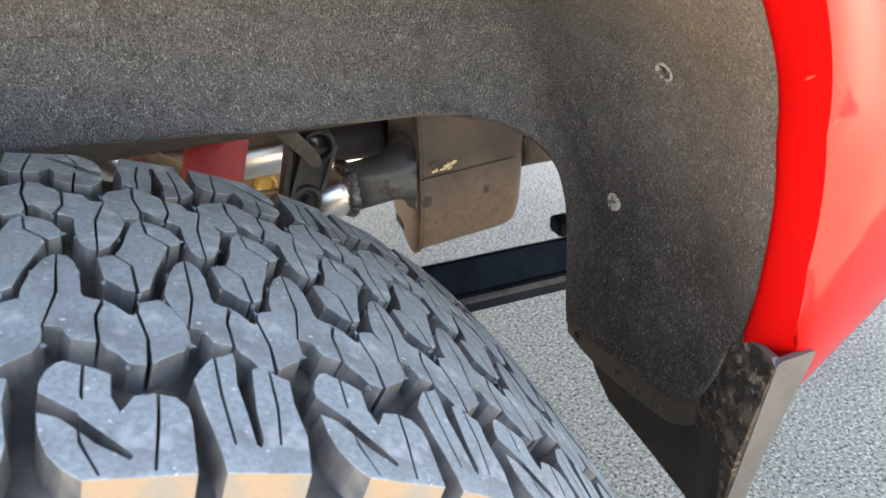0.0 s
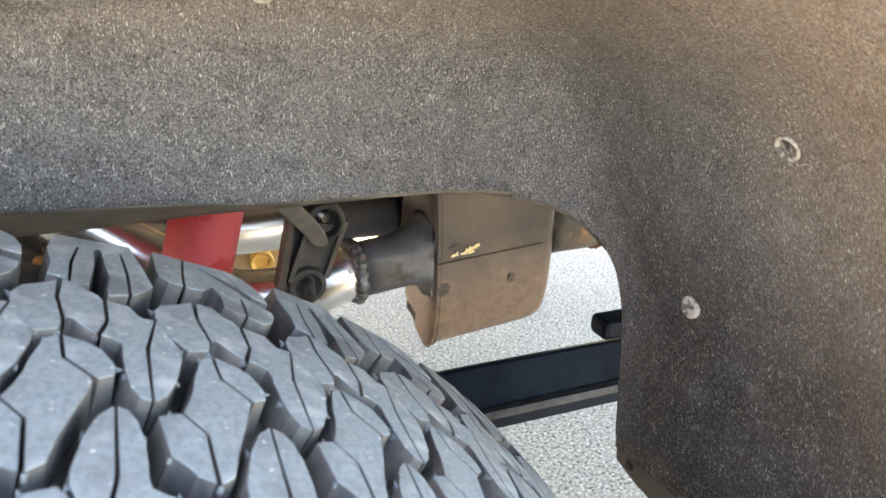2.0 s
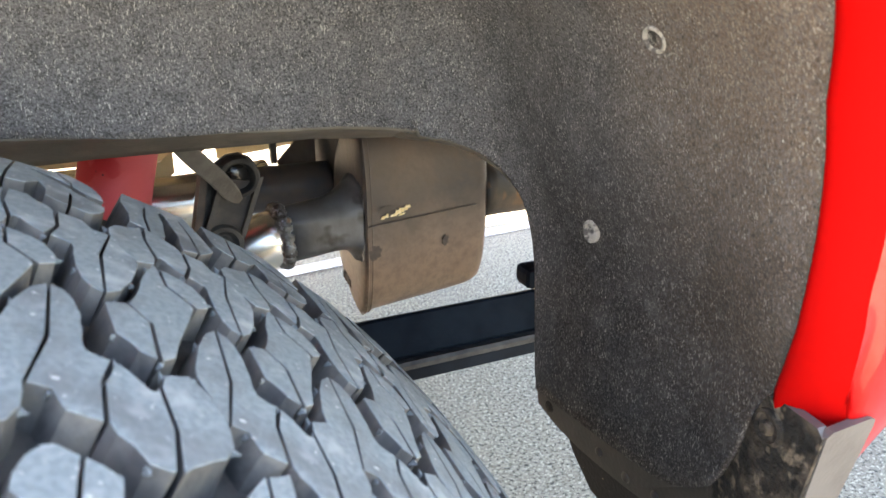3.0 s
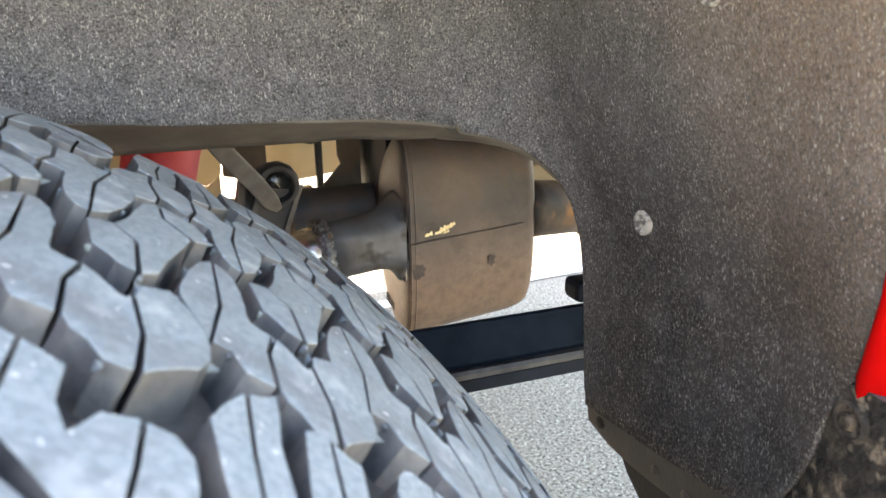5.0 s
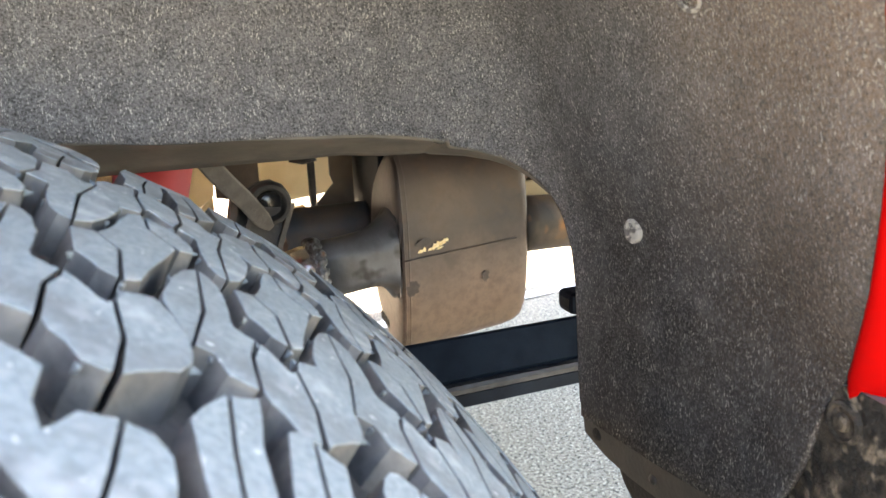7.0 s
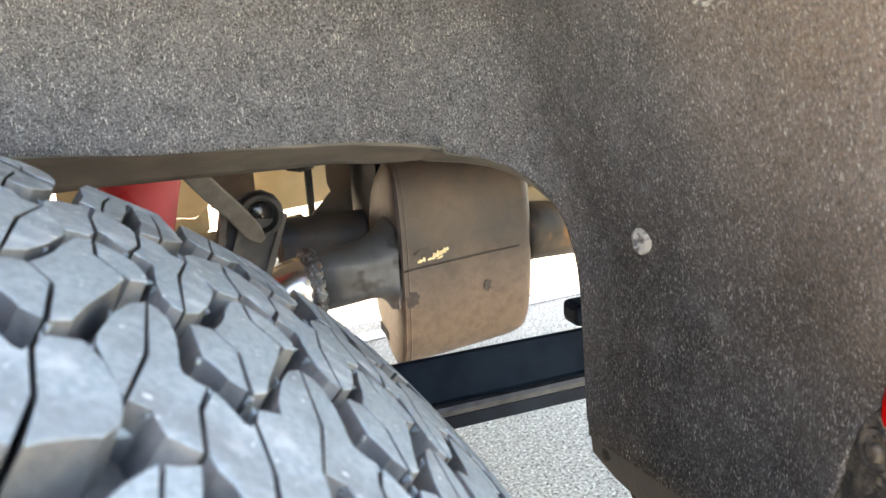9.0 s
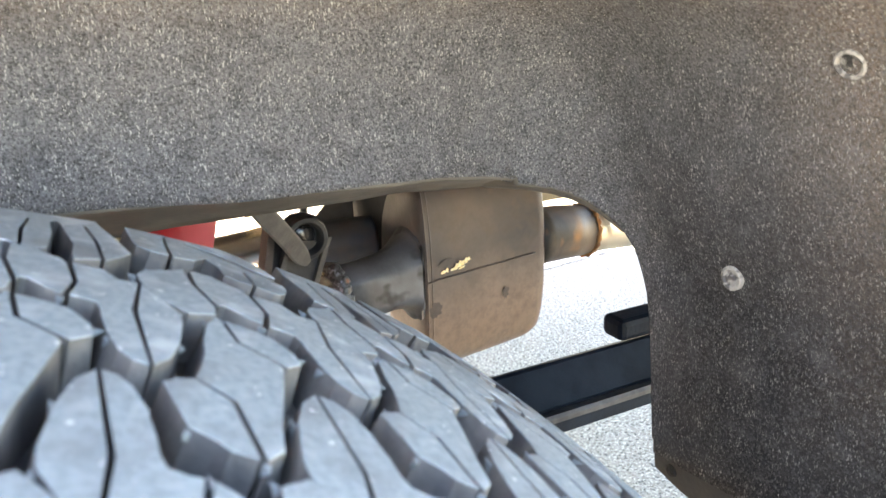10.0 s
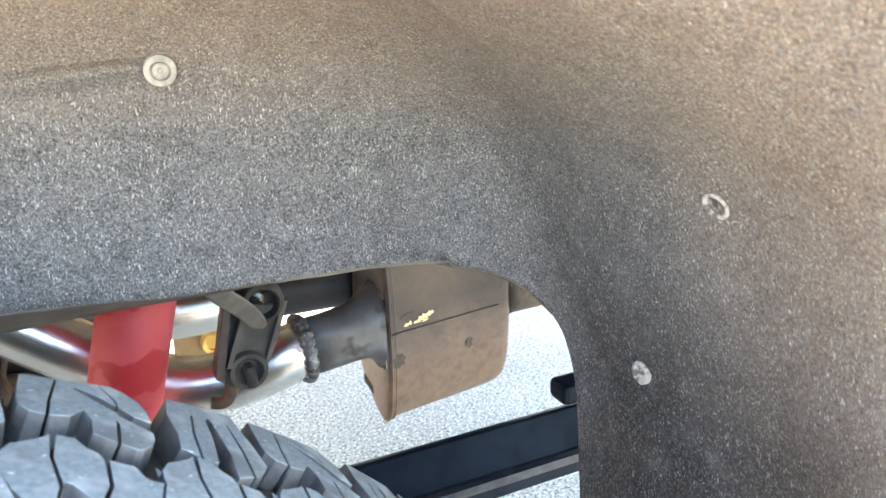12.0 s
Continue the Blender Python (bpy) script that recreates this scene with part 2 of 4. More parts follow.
def turned(rows, axis="Z", steps=32):
    """A body of revolution from rows of (radius, height)."""
    bm = bmesh.new()
    rings = []
    for r, h in rows:
        ring = []
        for k in range(steps):
            a = 2 * math.pi * k / steps
            c, s = r * math.cos(a), r * math.sin(a)
            ring.append(bm.verts.new({"X": (h, c, s), "Y": (c, h, s), "Z": (c, s, h)}[axis]))
        rings.append(ring)
    for p, q in zip(rings, rings[1:]):
        for k in range(steps):
            bm.faces.new((p[k], p[(k + 1) % steps], q[(k + 1) % steps], q[k]))
    bm.faces.new(rings[0])
    bm.faces.new(rings[-1])
    return bm


def tube(path, radius, steps=24, caps=True):
    """A round tube along a path of points; radius may be one number or one for each point."""
    bm = bmesh.new()
    pts = [Vector(p) for p in path]
    radii = radius if isinstance(radius, (list, tuple)) else [radius] * len(pts)
    side = None
    rings = []
    for i, p in enumerate(pts):
        d = (pts[min(i + 1, len(pts) - 1)] - pts[max(i - 1, 0)]).normalized()
        if side is None:
            side = d.orthogonal().normalized()
        side = (side - d * side.dot(d)).normalized()
        up = d.cross(side)
        rings.append([bm.verts.new(p + radii[i] * (side * math.cos(2 * math.pi * k / steps) + up * math.sin(2 * math.pi * k / steps))) for k in range(steps)])
    for p, q in zip(rings, rings[1:]):
        for k in range(steps):
            bm.faces.new((p[k], p[(k + 1) % steps], q[(k + 1) % steps], q[k]))
    if caps:
        bm.faces.new(rings[0])
        bm.faces.new(rings[-1])
    return bm


def sheet(rows):
    """A surface through a grid of points."""
    bm = bmesh.new()
    vs = [[bm.verts.new(p) for p in row] for row in rows]
    for p, q in zip(vs, vs[1:]):
        for k in range(len(p) - 1):
            bm.faces.new((p[k], p[k + 1], q[k + 1], q[k]))
    return bm


def plate(outline, thick, place):
    """A flat plate: an outline in its own (u, v), thick along w; place(u, v, w) lays it into the world."""
    bm = bmesh.new()
    a = [bm.verts.new(place(u, v, 0)) for u, v in outline]
    b = [bm.verts.new(place(u, v, thick)) for u, v in outline]
    bm.faces.new(a)
    bm.faces.new(b)
    for k in range(len(a)):
        j = (k + 1) % len(a)
        bm.faces.new((a[k], a[j], b[j], b[k]))
    return bm


def smooth_line(points, n):
    """n points evenly along a Catmull-Rom curve through the given ones."""
    p = [np.array(q, float) for q in points]
    p = [2 * p[0] - p[1]] + p + [2 * p[-1] - p[-2]]
    fine = []
    for a, b, c, d in zip(p, p[1:], p[2:], p[3:]):
        for t in np.linspace(0, 1, 24, endpoint=False):
            fine.append(0.5 * (2 * b + (c - a) * t + (2 * a - 5 * b + 4 * c - d) * t**2 + (3 * b - a - 3 * c + d) * t**3))
    fine.append(p[-2])
    fine = np.array(fine)
    run = np.r_[0, np.cumsum(np.linalg.norm(np.diff(fine, axis=0), axis=1))]
    at = np.linspace(0, run[-1], n)
    return np.stack([np.interp(at, run, fine[:, k]) for k in range(fine.shape[1])], 1)


AXLE = 0.44   # height of the arch's centre

# ---- ground ----
def build_ground():
    n = 40
    rows = [[(x, y, 0) for x in np.linspace(-400, 400, n)] for y in np.linspace(-400, 400, n)]
    ob = new("ground", finish(sheet(rows), "ground", ASPHALT))
    tagged(ob, "grey weathered asphalt of a parking place", "asphalt", kind="structure")


def build_parking_line():
    """A worn white line painted on the asphalt beyond the truck."""
    rows = [[(x, y + 0.1 * (x - 1.4) + 0.004 * math.sin(7 * x), 0.004) for x in np.linspace(0.2, 4.2, 60)] for y in (2.363, 2.397, 2.431)]
    ob = new("parking_line", finish(sheet(rows), "parking_line", LINE_PAINT))
    tagged(ob, "worn white painted parking line on the asphalt", "road marking", kind="structure")


LINE_PAINT = material("worn_line_paint", (0.70, 0.69, 0.65), 0.7, second=(0.42, 0.40, 0.36), scale=60, low=0.5, high=0.7, bump=0.002, bump_scale=110)
build_ground()
build_parking_line()


# ---- wheel arch liner ----
def arch_outline(n):
    """Half of the arch, seen from the side: from the rear springing up to the crown, as (x, z)."""
    pts = [(0.509, 0.735), (0.507, 0.76), (0.4995, 0.787), (0.4925, 0.815), (0.4865, 0.838), (0.4815, 0.862), (0.4765, 0.880), (0.4690, 0.902), (0.4505, 0.930)]
    for deg in range(39, -1, -3):
        pts.append((0.668 * math.sin(radians(deg)), AXLE + 0.668 * math.cos(radians(deg))))
    return smooth_line(pts, n)


# the lip of the wheel opening, from the rear springing to the crown
LIP_LINE = smooth_line([(0.499, 0.731), (0.487, 0.762), (0.479, 0.785), (0.4735, 0.81), (0.4695, 0.84), (0.4645, 0.865), (0.457, 0.89), (0.4475, 0.91), (0.436, 0.93), (0.42, 0.953), (0.402, 0.975), (0.378, 1.003), (0.35, 1.03), (0.31, 1.062), (0.25, 1.1), (0.15, 1.135), (0, 1.15)], 120)


def lip_y(z):
    """How far in the lip stands: the flare leans outwards as it rises."""
    return float(np.interp(z, (0.73, 0.762, 0.785, 0.81, 0.84, 0.89, 0.93, 0.955, 0.975, 1.0, 1.012, 1.044), (0.321, 0.307, 0.2985, 0.2935, 0.291, 0.288, 0.276, 0.2685, 0.263, 0.259, 0.2575, 0.2555)))


# the lower edge of the liner's tongue
FOOT_Y = [0.321, 0.330, 0.337, 0.343, 0.350, 0.360, 0.374, 0.390, 0.405, 0.445, 0.483, 0.540, 0.575]
FOOT_Z = [0.730, 0.718, 0.700, 0.676, 0.658, 0.640, 0.627, 0.6165, 0.611, 0.606, 0.601, 0.595, 0.591]
# how far round, in degrees, the rear edge of the opening has cut the rounding off, by height
CUT_Z = [0.59, 0.62, 0.67, 0.70, 0.726, 0.745, 0.757, 0.77, 0.779, 0.785, 0.791, 0.797, 0.803, 0.8065, 0.810]
CUT = [0.5, 2.5, 5.5, 7.5, 11, 15.5, 18.5, 23.5, 28.5, 34, 40, 48.5, 62, 75, 90]


def liner_grid(side):
    """Rows of points of the liner's felt shell for the rear (side = 1) or front (-1) half."""
    out = arch_outline(120)
    low = [(0.604 + (0.735 - 0.604) * k / 12) for k in range(12)]
    line = [(0.509, z) for z in low] + [tuple(p) for p in out]
    inward = []
    for i in range(len(line)):
        a, b = line[max(i - 1, 0)], line[min(i + 1, len(line) - 1)]
        d = Vector((b[0] - a[0], b[1] - a[1])).normalized()
        inward.append(Vector((-d.y, d.x)))
    wall = 0.645
    rows, edge = [], []
    springs = [i for i, (x, z) in enumerate(line) if z >= 0.810]
    first = springs[0]
    for i, ((x, z), n) in enumerate(zip(line, inward)):
        row = []
        # under the crown the roof slopes down to a crease with the inner wall, at the rear they are rounded into each other
        g = max(0.0, min(1.0, (0.45 - x) / 0.20)) if z > 0.9 else 0.0
        g = g * g * (3 - 2 * g)
        drop = float(np.interp(x, (0.0, 0.13, 0.18, 0.27, 0.36, 0.46), (0.140, 0.128, 0.112, 0.078, 0.064, 0.066))) if z > 0.9 else 0.061
        steep = radians(90 - 38 * g)
        grow = max(0.0, min(1.0, (z - 0.815) / 0.05))
        wide = (0.080 + 0.020 * grow + 0.08 * g) / math.sin(steep)
        drop = (drop + 0.005 * grow * (1 - g)) / (1 - math.cos(steep))
        round_from = wall - wide * math.sin(steep)
        # from the lip to the start of the rounding
        for k in range(21):
            start = (0.321 if i < 12 else lip_y(LIP_LINE[i - 12][1]) - 0.002)
            y = start + (round_from - start) * (k / 20) ** 1.5
            zz, xx = z, x
            f = max(0.0, min(1.0, (0.40 - y) / (0.40 - start)))
            f = f * f * (3 - 2 * f)
            if i < 12:
                # the rounded tongue at the foot
                foot = float(np.interp(y, FOOT_Y, FOOT_Z))
                zz = foot + (0.735 - 0.0045 * f - foot) * i / 12
                xx += (0.499 - xx) * f
            else:
                lx, lz = LIP_LINE[i - 12]
                xx, zz = xx + (lx - xx) * f, zz + (lz - zz) * f
            xx += 0.0015 * math.exp(-(((y - 0.495) / 0.04) ** 2)) * max(0.0, min(1.0, (0.845 - zz) / 0.07))
            row.append((side * xx, y, zz))
        # the rounding into the inner wall, cut short towards the foot of the opening
        part_in = float(np.interp(z, CUT_Z, CUT)) / 90
        last = None
        for k in range(1, 9):
            a = steep * part_in * k / 8
            o, y = drop * (1 - math.cos(a)), round_from + wide * math.sin(a)
            last = (x + n.x * o, y, z + n.y * o * min(1.0, 0.25 + 0.12 * max(0, i - first)))
            row.append((side * last[0], y, last[2]))
        # down the inner wall to the edge of the opening
        if i <= first:
            end = last
        else:
            f = (i - first) / (len(line) - 1 - first)
            ex = 0.433 * (1 - f)
            end = (ex, wall - 0.015 * min(1.0, f / 0.25), float(np.interp(ex, (0, 0.06, 0.15, 0.225, 0.29, 0.36, 0.40, 0.433), (0.838, 0.836, 0.832, 0.828, 0.825, 0.8215, 0.8165, 0.8105))))
        for k in range(1, 31):
            t = (k / 30) ** 1.4
            # a crease under the crown: the wall springs back and then stands proud below it
            fold = (0.011 + 0.004 * math.sin(31 * last[0])) * math.exp(-(((t - 0.06) / 0.045) ** 2)) * max(0.0, min(1.0, (0.27 - last[0]) / 0.07)) * min(1.0, t * 25)
            bulge = (0.004 * math.sin(math.pi * t) + fold) * (1 if i > first else 0)
            row.append((side * (last[0] + (end[0] - last[0]) * t), last[1] + (end[1] - last[1]) * t + bulge, last[2] + (end[2] - last[2]) * t))
        rows.append(row)
        edge.append(end)
    return rows, edge, first


def edge_z(x):
    """The height of the turned-in lip's inner edge."""
    return float(np.interp(abs(x), (0.0, 0.1, 0.19, 0.36, 0.45, 0.50), (0.797, 0.797, 0.8, 0.8, 0.79, 0.78)))


def build_liner():
    rear, edge, first = liner_grid(1)
    front, _, _ = liner_grid(-1)
    rows = rear + front[-2::-1]
    # fine unevenness of the moulded felt
    rows = [[tuple(Vector(p) + Vector((1, 1, 1)) * 0.0025 * noise.noise(Vector(p) * 9)) for p in row] for row in rows]
    bm = sheet(rows)
    bmesh.ops.remove_doubles(bm, verts=bm.verts, dist=1e-5)
    ob = new("wheel_arch_liner")
    tagged(ob, "black felt wheel arch liner, dust and bounced light painted on upper part", "wheel liner")
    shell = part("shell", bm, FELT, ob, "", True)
    m = shell.modifiers.new("thickness", "SOLIDIFY")
    m.thickness, m.offset = 0.004, 1.0
    # the smooth lip that leads on inwards from the edge of the felt
    line = [(x, y, z) for x, y, z in edge[first - 8:]]
    line = line + [(-x, y, z) for x, y, z in line[-2::-1]]
    lip = []
    for j in range(9):
        t = j / 8
        row = []
        for x, y, z in line:
            wide = max(0.0, min(1.0, (0.500 - abs(x)) / 0.10)) ** 0.7
            row.append((x, y + 0.001 + (0.069 * wide) * t, z - max(0.0, z - edge_z(x)) * wide * (0.25 * t + 0.75 * t * t)))
        lip.append(row)
    ob2 = part("lip", sheet(lip), LIP, ob, "smooth dark turned-in lip of the liner", True)
    m = ob2.modifiers.new("thickness", "SOLIDIFY")
    m.thickness, m.offset = 0.003, 0.0
    return ob


LIP = material("moulded_lip", (0.085, 0.074, 0.058), 0.65, second=(0.125, 0.106, 0.082), scale=30, bump=0.0003)
build_liner()


def build_clip(place, facing, kind):
    """A plastic push clip in the felt: a pale washer round a sunk pin, or a flat disc."""
    ob = thing("push_clip", {"washer": "pale grey round push clip with raised rim", "cup": "pale plastic push clip sunk into the felt", "disc": "flat scuffed grey push clip head"}[kind], "push clip", "clips in the liner")
    rows = {
        "washer": [(0.0, 0.0026), (0.0012, 0.0026), (0.0018, 0.0016), (0.0046, 0.002), (0.0052, 0.0005), (0.0058, 0.0008), (0.0064, 0.003), (0.0097, 0.0028), (0.0103, 0.0018), (0.0103, -0.002)],
        "cup": [(0.0055, -0.0006), (0.0058, 0.0006), (0.0070, 0.0012), (0.0080, 0.0006), (0.0084, -0.003)],
        "disc": [(0.0, 0.0012), (0.0022, 0.0012), (0.003, 0.0004), (0.0052, 0.0006), (0.0060, 0.0018), (0.0076, 0.0018), (0.0084, 0.001), (0.0086, -0.002)],
    }[kind]
    bm = turned(rows, "Z", 36)
    part("head", bm, {"cup": CLIP_WORN, "disc": CLIP_WORN, "washer": CLIP}[kind], ob, "", True, 35)
    if kind == "cup":
        part("socket", turned([(0.0, -0.0005), (0.0020, -0.0006), (0.0026, -0.0040), (0.0048, -0.0040), (0.0055, -0.0006)], "Z", 28), HOLE, ob, "dark sunk socket", True, 35)
    ob.matrix_world = Matrix.Translation(place) @ Vector(facing).to_track_quat("Z", "Y").to_matrix().to_4x4()
    return ob


HOLE = material("dark_clip_socket", (0.022, 0.021, 0.020), 0.6, second=(0.06, 0.055, 0.05), scale=200, low=0.5, high=0.7)
CLIP = material("clip_plastic", (0.31, 0.285, 0.25), 0.75, second=(0.18, 0.168, 0.15), scale=160, low=0.45, high=0.7, bump=0.0003, bump_scale=900)
CLIP_WORN = material("scuffed_clip_plastic", (0.075, 0.07, 0.066), 0.7, second=(0.30, 0.28, 0.25), scale=170, low=0.44, high=0.56, bump=0.0005, bump_scale=700)
build_clip((0.2346, 0.6465, 0.9703), (-0.1, -1, -0.15), "washer")
build_clip((0.4688, 0.4085, 0.9020), (-0.85, -0.1, -0.45), "cup")
build_clip((0.5050, 0.4985, 0.7605), (-1, 0.02, -0.02), "disc")


UNDERSEAL = material("dusty_underseal", (0.075, 0.068, 0.058), 0.85, second=(0.13, 0.112, 0.09), scale=20, bump=0.0008, bump_scale=200)


# ---- body side ----
def body_y(x):
    """How far in the body side lies behind the flared arch."""
    return 0.280 + 0.05 * min(1.0, max(0.0, (abs(x) - 0.52) / 0.25)) ** 1.3


def build_body():
    ob = thing("truck_body", "glossy red pickup truck body with flared wheel arch", "truck body")
    # outline of the arch's inner flange
    half = smooth_line([(0.5025, 0.708), tuple(LIP_LINE[0])] + [tuple(p) for p in LIP_LINE[6:114:6]] + [(0.0, 1.15)], 60)
    full = [tuple(p) for p in half] + [(-x, z) for x, z in half[-2::-1]]
    prof = [(0.010, 0.0005), (-0.002, 0.0), (-0.0032, -0.0015), (-0.0028, -0.004), (0.0, -0.0075), (0.005, -0.0115), (0.0105, -0.0145), (0.0165, -0.0175)]
    rows = []
    for i, (x, z) in enumerate(full):
        a, b = full[max(i - 1, 0)], full[min(i + 1, len(full) - 1)]
        d = Vector((b[0] - a[0], b[1] - a[1])).normalized()
        n = Vector((d.y, -d.x))
        rows.append([(x + n.x * o, y * float(np.interp(z, (0.73, 0.80), (1.65, 1.05))) + lip_y(z), z + n.y * o) for o, y in prof])
    part("arch_flange", sheet(rows), RED_FLANGE, ob, "matte red inner flange of the arch", True)
    # body side behind and before the arch
    flange = rows
    for sgn, name in ((1, "rear_quarter"), (-1, "front_quarter")):
        rows = []
        for i, r in enumerate(rows_half(flange, sgn)):
            x0, y0, z0 = r
            row = []
            for k in range(25):
                t = (k / 24) ** 2.0
                x = x0 + (sgn * 1.3 - x0) * t
                z = z0 + max(0.0, z0 - 0.738) * 0.35 * t
                # the lower edge dips behind the flap, rises rearwards and tucks in
                w = max(0.0, min(1.0, 1 - (z0 - 0.738) / 0.12)) ** 2
                off = abs(x) - abs(x0)
                z += w * (max(0.0, 0.738 - z0) * min(1.0, off / 0.03) + min(1.0, off / 0.012) * float(np.interp(abs(x), (0.500, 0.527, 0.544, 0.614, 0.70, 1.3), (0.0, -0.078, -0.076, -0.021, 0.03, 0.03))))
                f = max(0.0, min(1.0, (0.80 - z) / 0.06)) * min(1.0, off / 0.006)
                # above its widest line the flare leans in towards the bed
                g = min(1.0, off / 0.07)
                lean = 0.17 * max(0.0, z - 0.855) * g * g * (3 - 2 * g)
                row.append((x, y0 + (body_y(x) - body_y(x0)) + (0.004 + 0.17 * max(0.0, 0.726 - z)) * f + lean, z))
            rows.append(row)
        part(name, sheet(rows), RED, ob, "", True)
        # unseen lining, added to keep the red paint's bounce off the underside
        part("added_lining", sheet([[(x, y + 0.012, z + 0.004) for x, y, z in row] for row in rows]), UNDERSEAL, ob, "unseen dull lining added inside the body side", True)
    return ob


def rows_half(rows, sgn):
    pts = [r[-1] for r in rows]
    return pts[: len(pts) // 2 + 1] if sgn > 0 else pts[len(pts) // 2:]


BODY = build_body()
# the truck above and beyond, which shades the place
part("bed_floor", box((-1.35, 0.425, 1.24), (1.235, 2.60, 1.28)), UNDERSEAL, BODY, "dusty underside of the bed")
part("bed_side", box((-1.35, 0.33, 1.30), (1.28, 0.42, 1.70), 0.03), RED, BODY)
part("bed_side", box((-1.35, 2.63, 0.70), (1.28, 2.75, 1.70), 0.03), RED, BODY)
part("tailgate", box((1.24, 0.42, 0.98), (1.29, 2.53, 1.70), 0.01), RED, BODY)
# three more added linings, out of view, that block red bounce light
part("added_lining", box((-1.35, 2.605, 0.70), (1.24, 2.627, 1.24)), UNDERSEAL, BODY, "unseen dull lining added inside the far body side")
part("added_lining", box((-1.352, 0.45, 0.55), (-1.34, 2.50, 1.24)), UNDERSEAL, BODY, "unseen dull lining added behind the cab")
part("added_lining", box((1.226, 0.45, 0.98), (1.238, 2.50, 1.24)), UNDERSEAL, BODY, "unseen dull lining added inside the tailgate")
part("cab", box((-3.2, 0.34, 0.55), (-1.36, 2.64, 2.15), 0.08), RED, BODY)


# ---- mud flap ----
def flap_x(u, v):
    """The flap stands upright, its outer corner bent round, its lower part swept back."""
    return float(np.interp(u, (0.285, 0.300, 0.320, 0.335, 0.35, 0.37, 0.43, 0.58), (0.4945, 0.4960, 0.4980, 0.5015, 0.508, 0.513, 0.514, 0.513))) + max(0.0, 0.62 - v) * 0.12


FLAP_SIDE = material("grey_flap_edge", (0.085, 0.08, 0.076), 0.5, second=(0.065, 0.06, 0.057), scale=40, bump=0.0002)
STRIP = material("strip_black", (0.014, 0.012, 0.011), 0.6, second=(0.026, 0.021, 0.017), scale=45, low=0.45, high=0.7, bump=0.0003, spots=[((0.11, 0.075, 0.045), 24, 0.62, 0.76)])
for dull in (FLAP, FLAP_MUD):
    dull.node_tree.nodes["Principled BSDF"].inputs["Specular IOR Level"].default_value = 0.2


def build_flap():
    ob = thing("mud_flap", "black rubber mud flap with dirty face, screwed below the liner", "mud flap")
    outline = [(0.566, 0.598), (0.560, 0.585), (0.528, 0.5665), (0.521, 0.553), (0.497, 0.530), (0.36, 0.505), (0.335, 0.47), (0.3225, 0.50), (0.3060, 0.60), (0.2870, 0.716), (0.2865, 0.7225), (0.2905, 0.7265), (0.319, 0.7270), (0.327, 0.7235), (0.345, 0.70), (0.40, 0.69), (0.52, 0.65), (0.55, 0.615)]
    bm = plate(outline, 0.006, lambda u, v, w: (w, u, v))
    for y in (0.292, 0.299, 0.306, 0.312, 0.319, 0.327, 0.335, 0.35, 0.365, 0.38, 0.395, 0.41, 0.425):
        bmesh.ops.bisect_plane(bm, geom=bm.verts[:] + bm.edges[:] + bm.faces[:], plane_co=(0, y, 0), plane_no=(0, 1, 0))
    bmesh.ops.bisect_plane(bm, geom=bm.verts[:] + bm.edges[:] + bm.faces[:], plane_co=(0, 0, 0.62), plane_no=(0, 0, 1))
    bm.normal_update()
    for f in bm.faces:
        c = f.calc_center_median()
        # the upturned top edge gets the side's grey as a painted highlight
        f.material_index = 2 if c.z > 0.71 and abs(f.normal.z) > 0.6 and c.y < 0.325 else 1 if c.y < 0.37 and c.z > 0.56 else 0
    for v in bm.verts:
        v.co.x = flap_x(v.co.y, v.co.z) + v.co.x
    ob_sheet = part("sheet", bm, FLAP, ob, "", True, 30)
    ob_sheet.data.materials.append(FLAP_MUD)
    ob_sheet.data.materials.append(FLAP_SIDE)
    side = [(0.0, 0.7235), (0.004, 0.7262), (0.033, 0.7255), (0.0375, 0.7235), (0.0385, 0.719), (0.030, 0.60), (0.022, 0.48), (0.0, 0.48)]
    part("side_edge", plate(side, 0.005, lambda u, v, w: (0.4958 + u + max(0.0, 0.62 - v) * 0.12, 0.2895 + 0.05 * u + (0.7262 - v) * 0.163 - w, v)), FLAP_SIDE, ob, "grey outer edge of the flap")
    # the strip that clamps the flap along the foot of the liner, with its rivets
    top = [(u, float(np.interp(u, FOOT_Y, FOOT_Z)) - 0.0005) for u in (0.568, 0.555, 0.54, 0.51, 0.483, 0.46, 0.445, 0.425, 0.405, 0.39, 0.374, 0.362)]
    low = [(u, v - float(np.interp(u, (0.36, 0.45, 0.53, 0.568), (0.030, 0.034, 0.030, 0.016)))) for u, v in top]
    part("strip", plate(top + low[::-1], 0.003, lambda u, v, w: (flap_x(u, v) - 0.0005 - w, u, v)), STRIP, ob, "dull black clamping strip")
    for u, v, r in ((0.549, 0.583, 0.0055), (0.478, 0.583, 0.004), (0.445, 0.582, 0.0045), (0.412, 0.590, 0.004)):
        knob = turned([(0.0, 0.0028), (r * 0.5, 0.0026), (r * 0.9, 0.0014), (r, 0.0)], "Z", 20)
        bmesh.ops.transform(knob, matrix=Matrix.Translation((flap_x(u, v) - 0.0034, u, v)) @ Vector((-1, 0, 0)).to_track_quat("Z", "Y").to_matrix().to_4x4(), verts=knob.verts)
        part("rivet", knob, FLAP_MUD if u > 0.54 else STRIP, ob, "", True, 35)
    bolt = turned([(0.0, 0.004), (0.003, 0.004), (0.0042, 0.003), (0.0046, 0.0012), (0.0075, 0.0012), (0.0085, 0.0026), (0.0102, 0.002), (0.0108, 0.0)], "Z", 32)
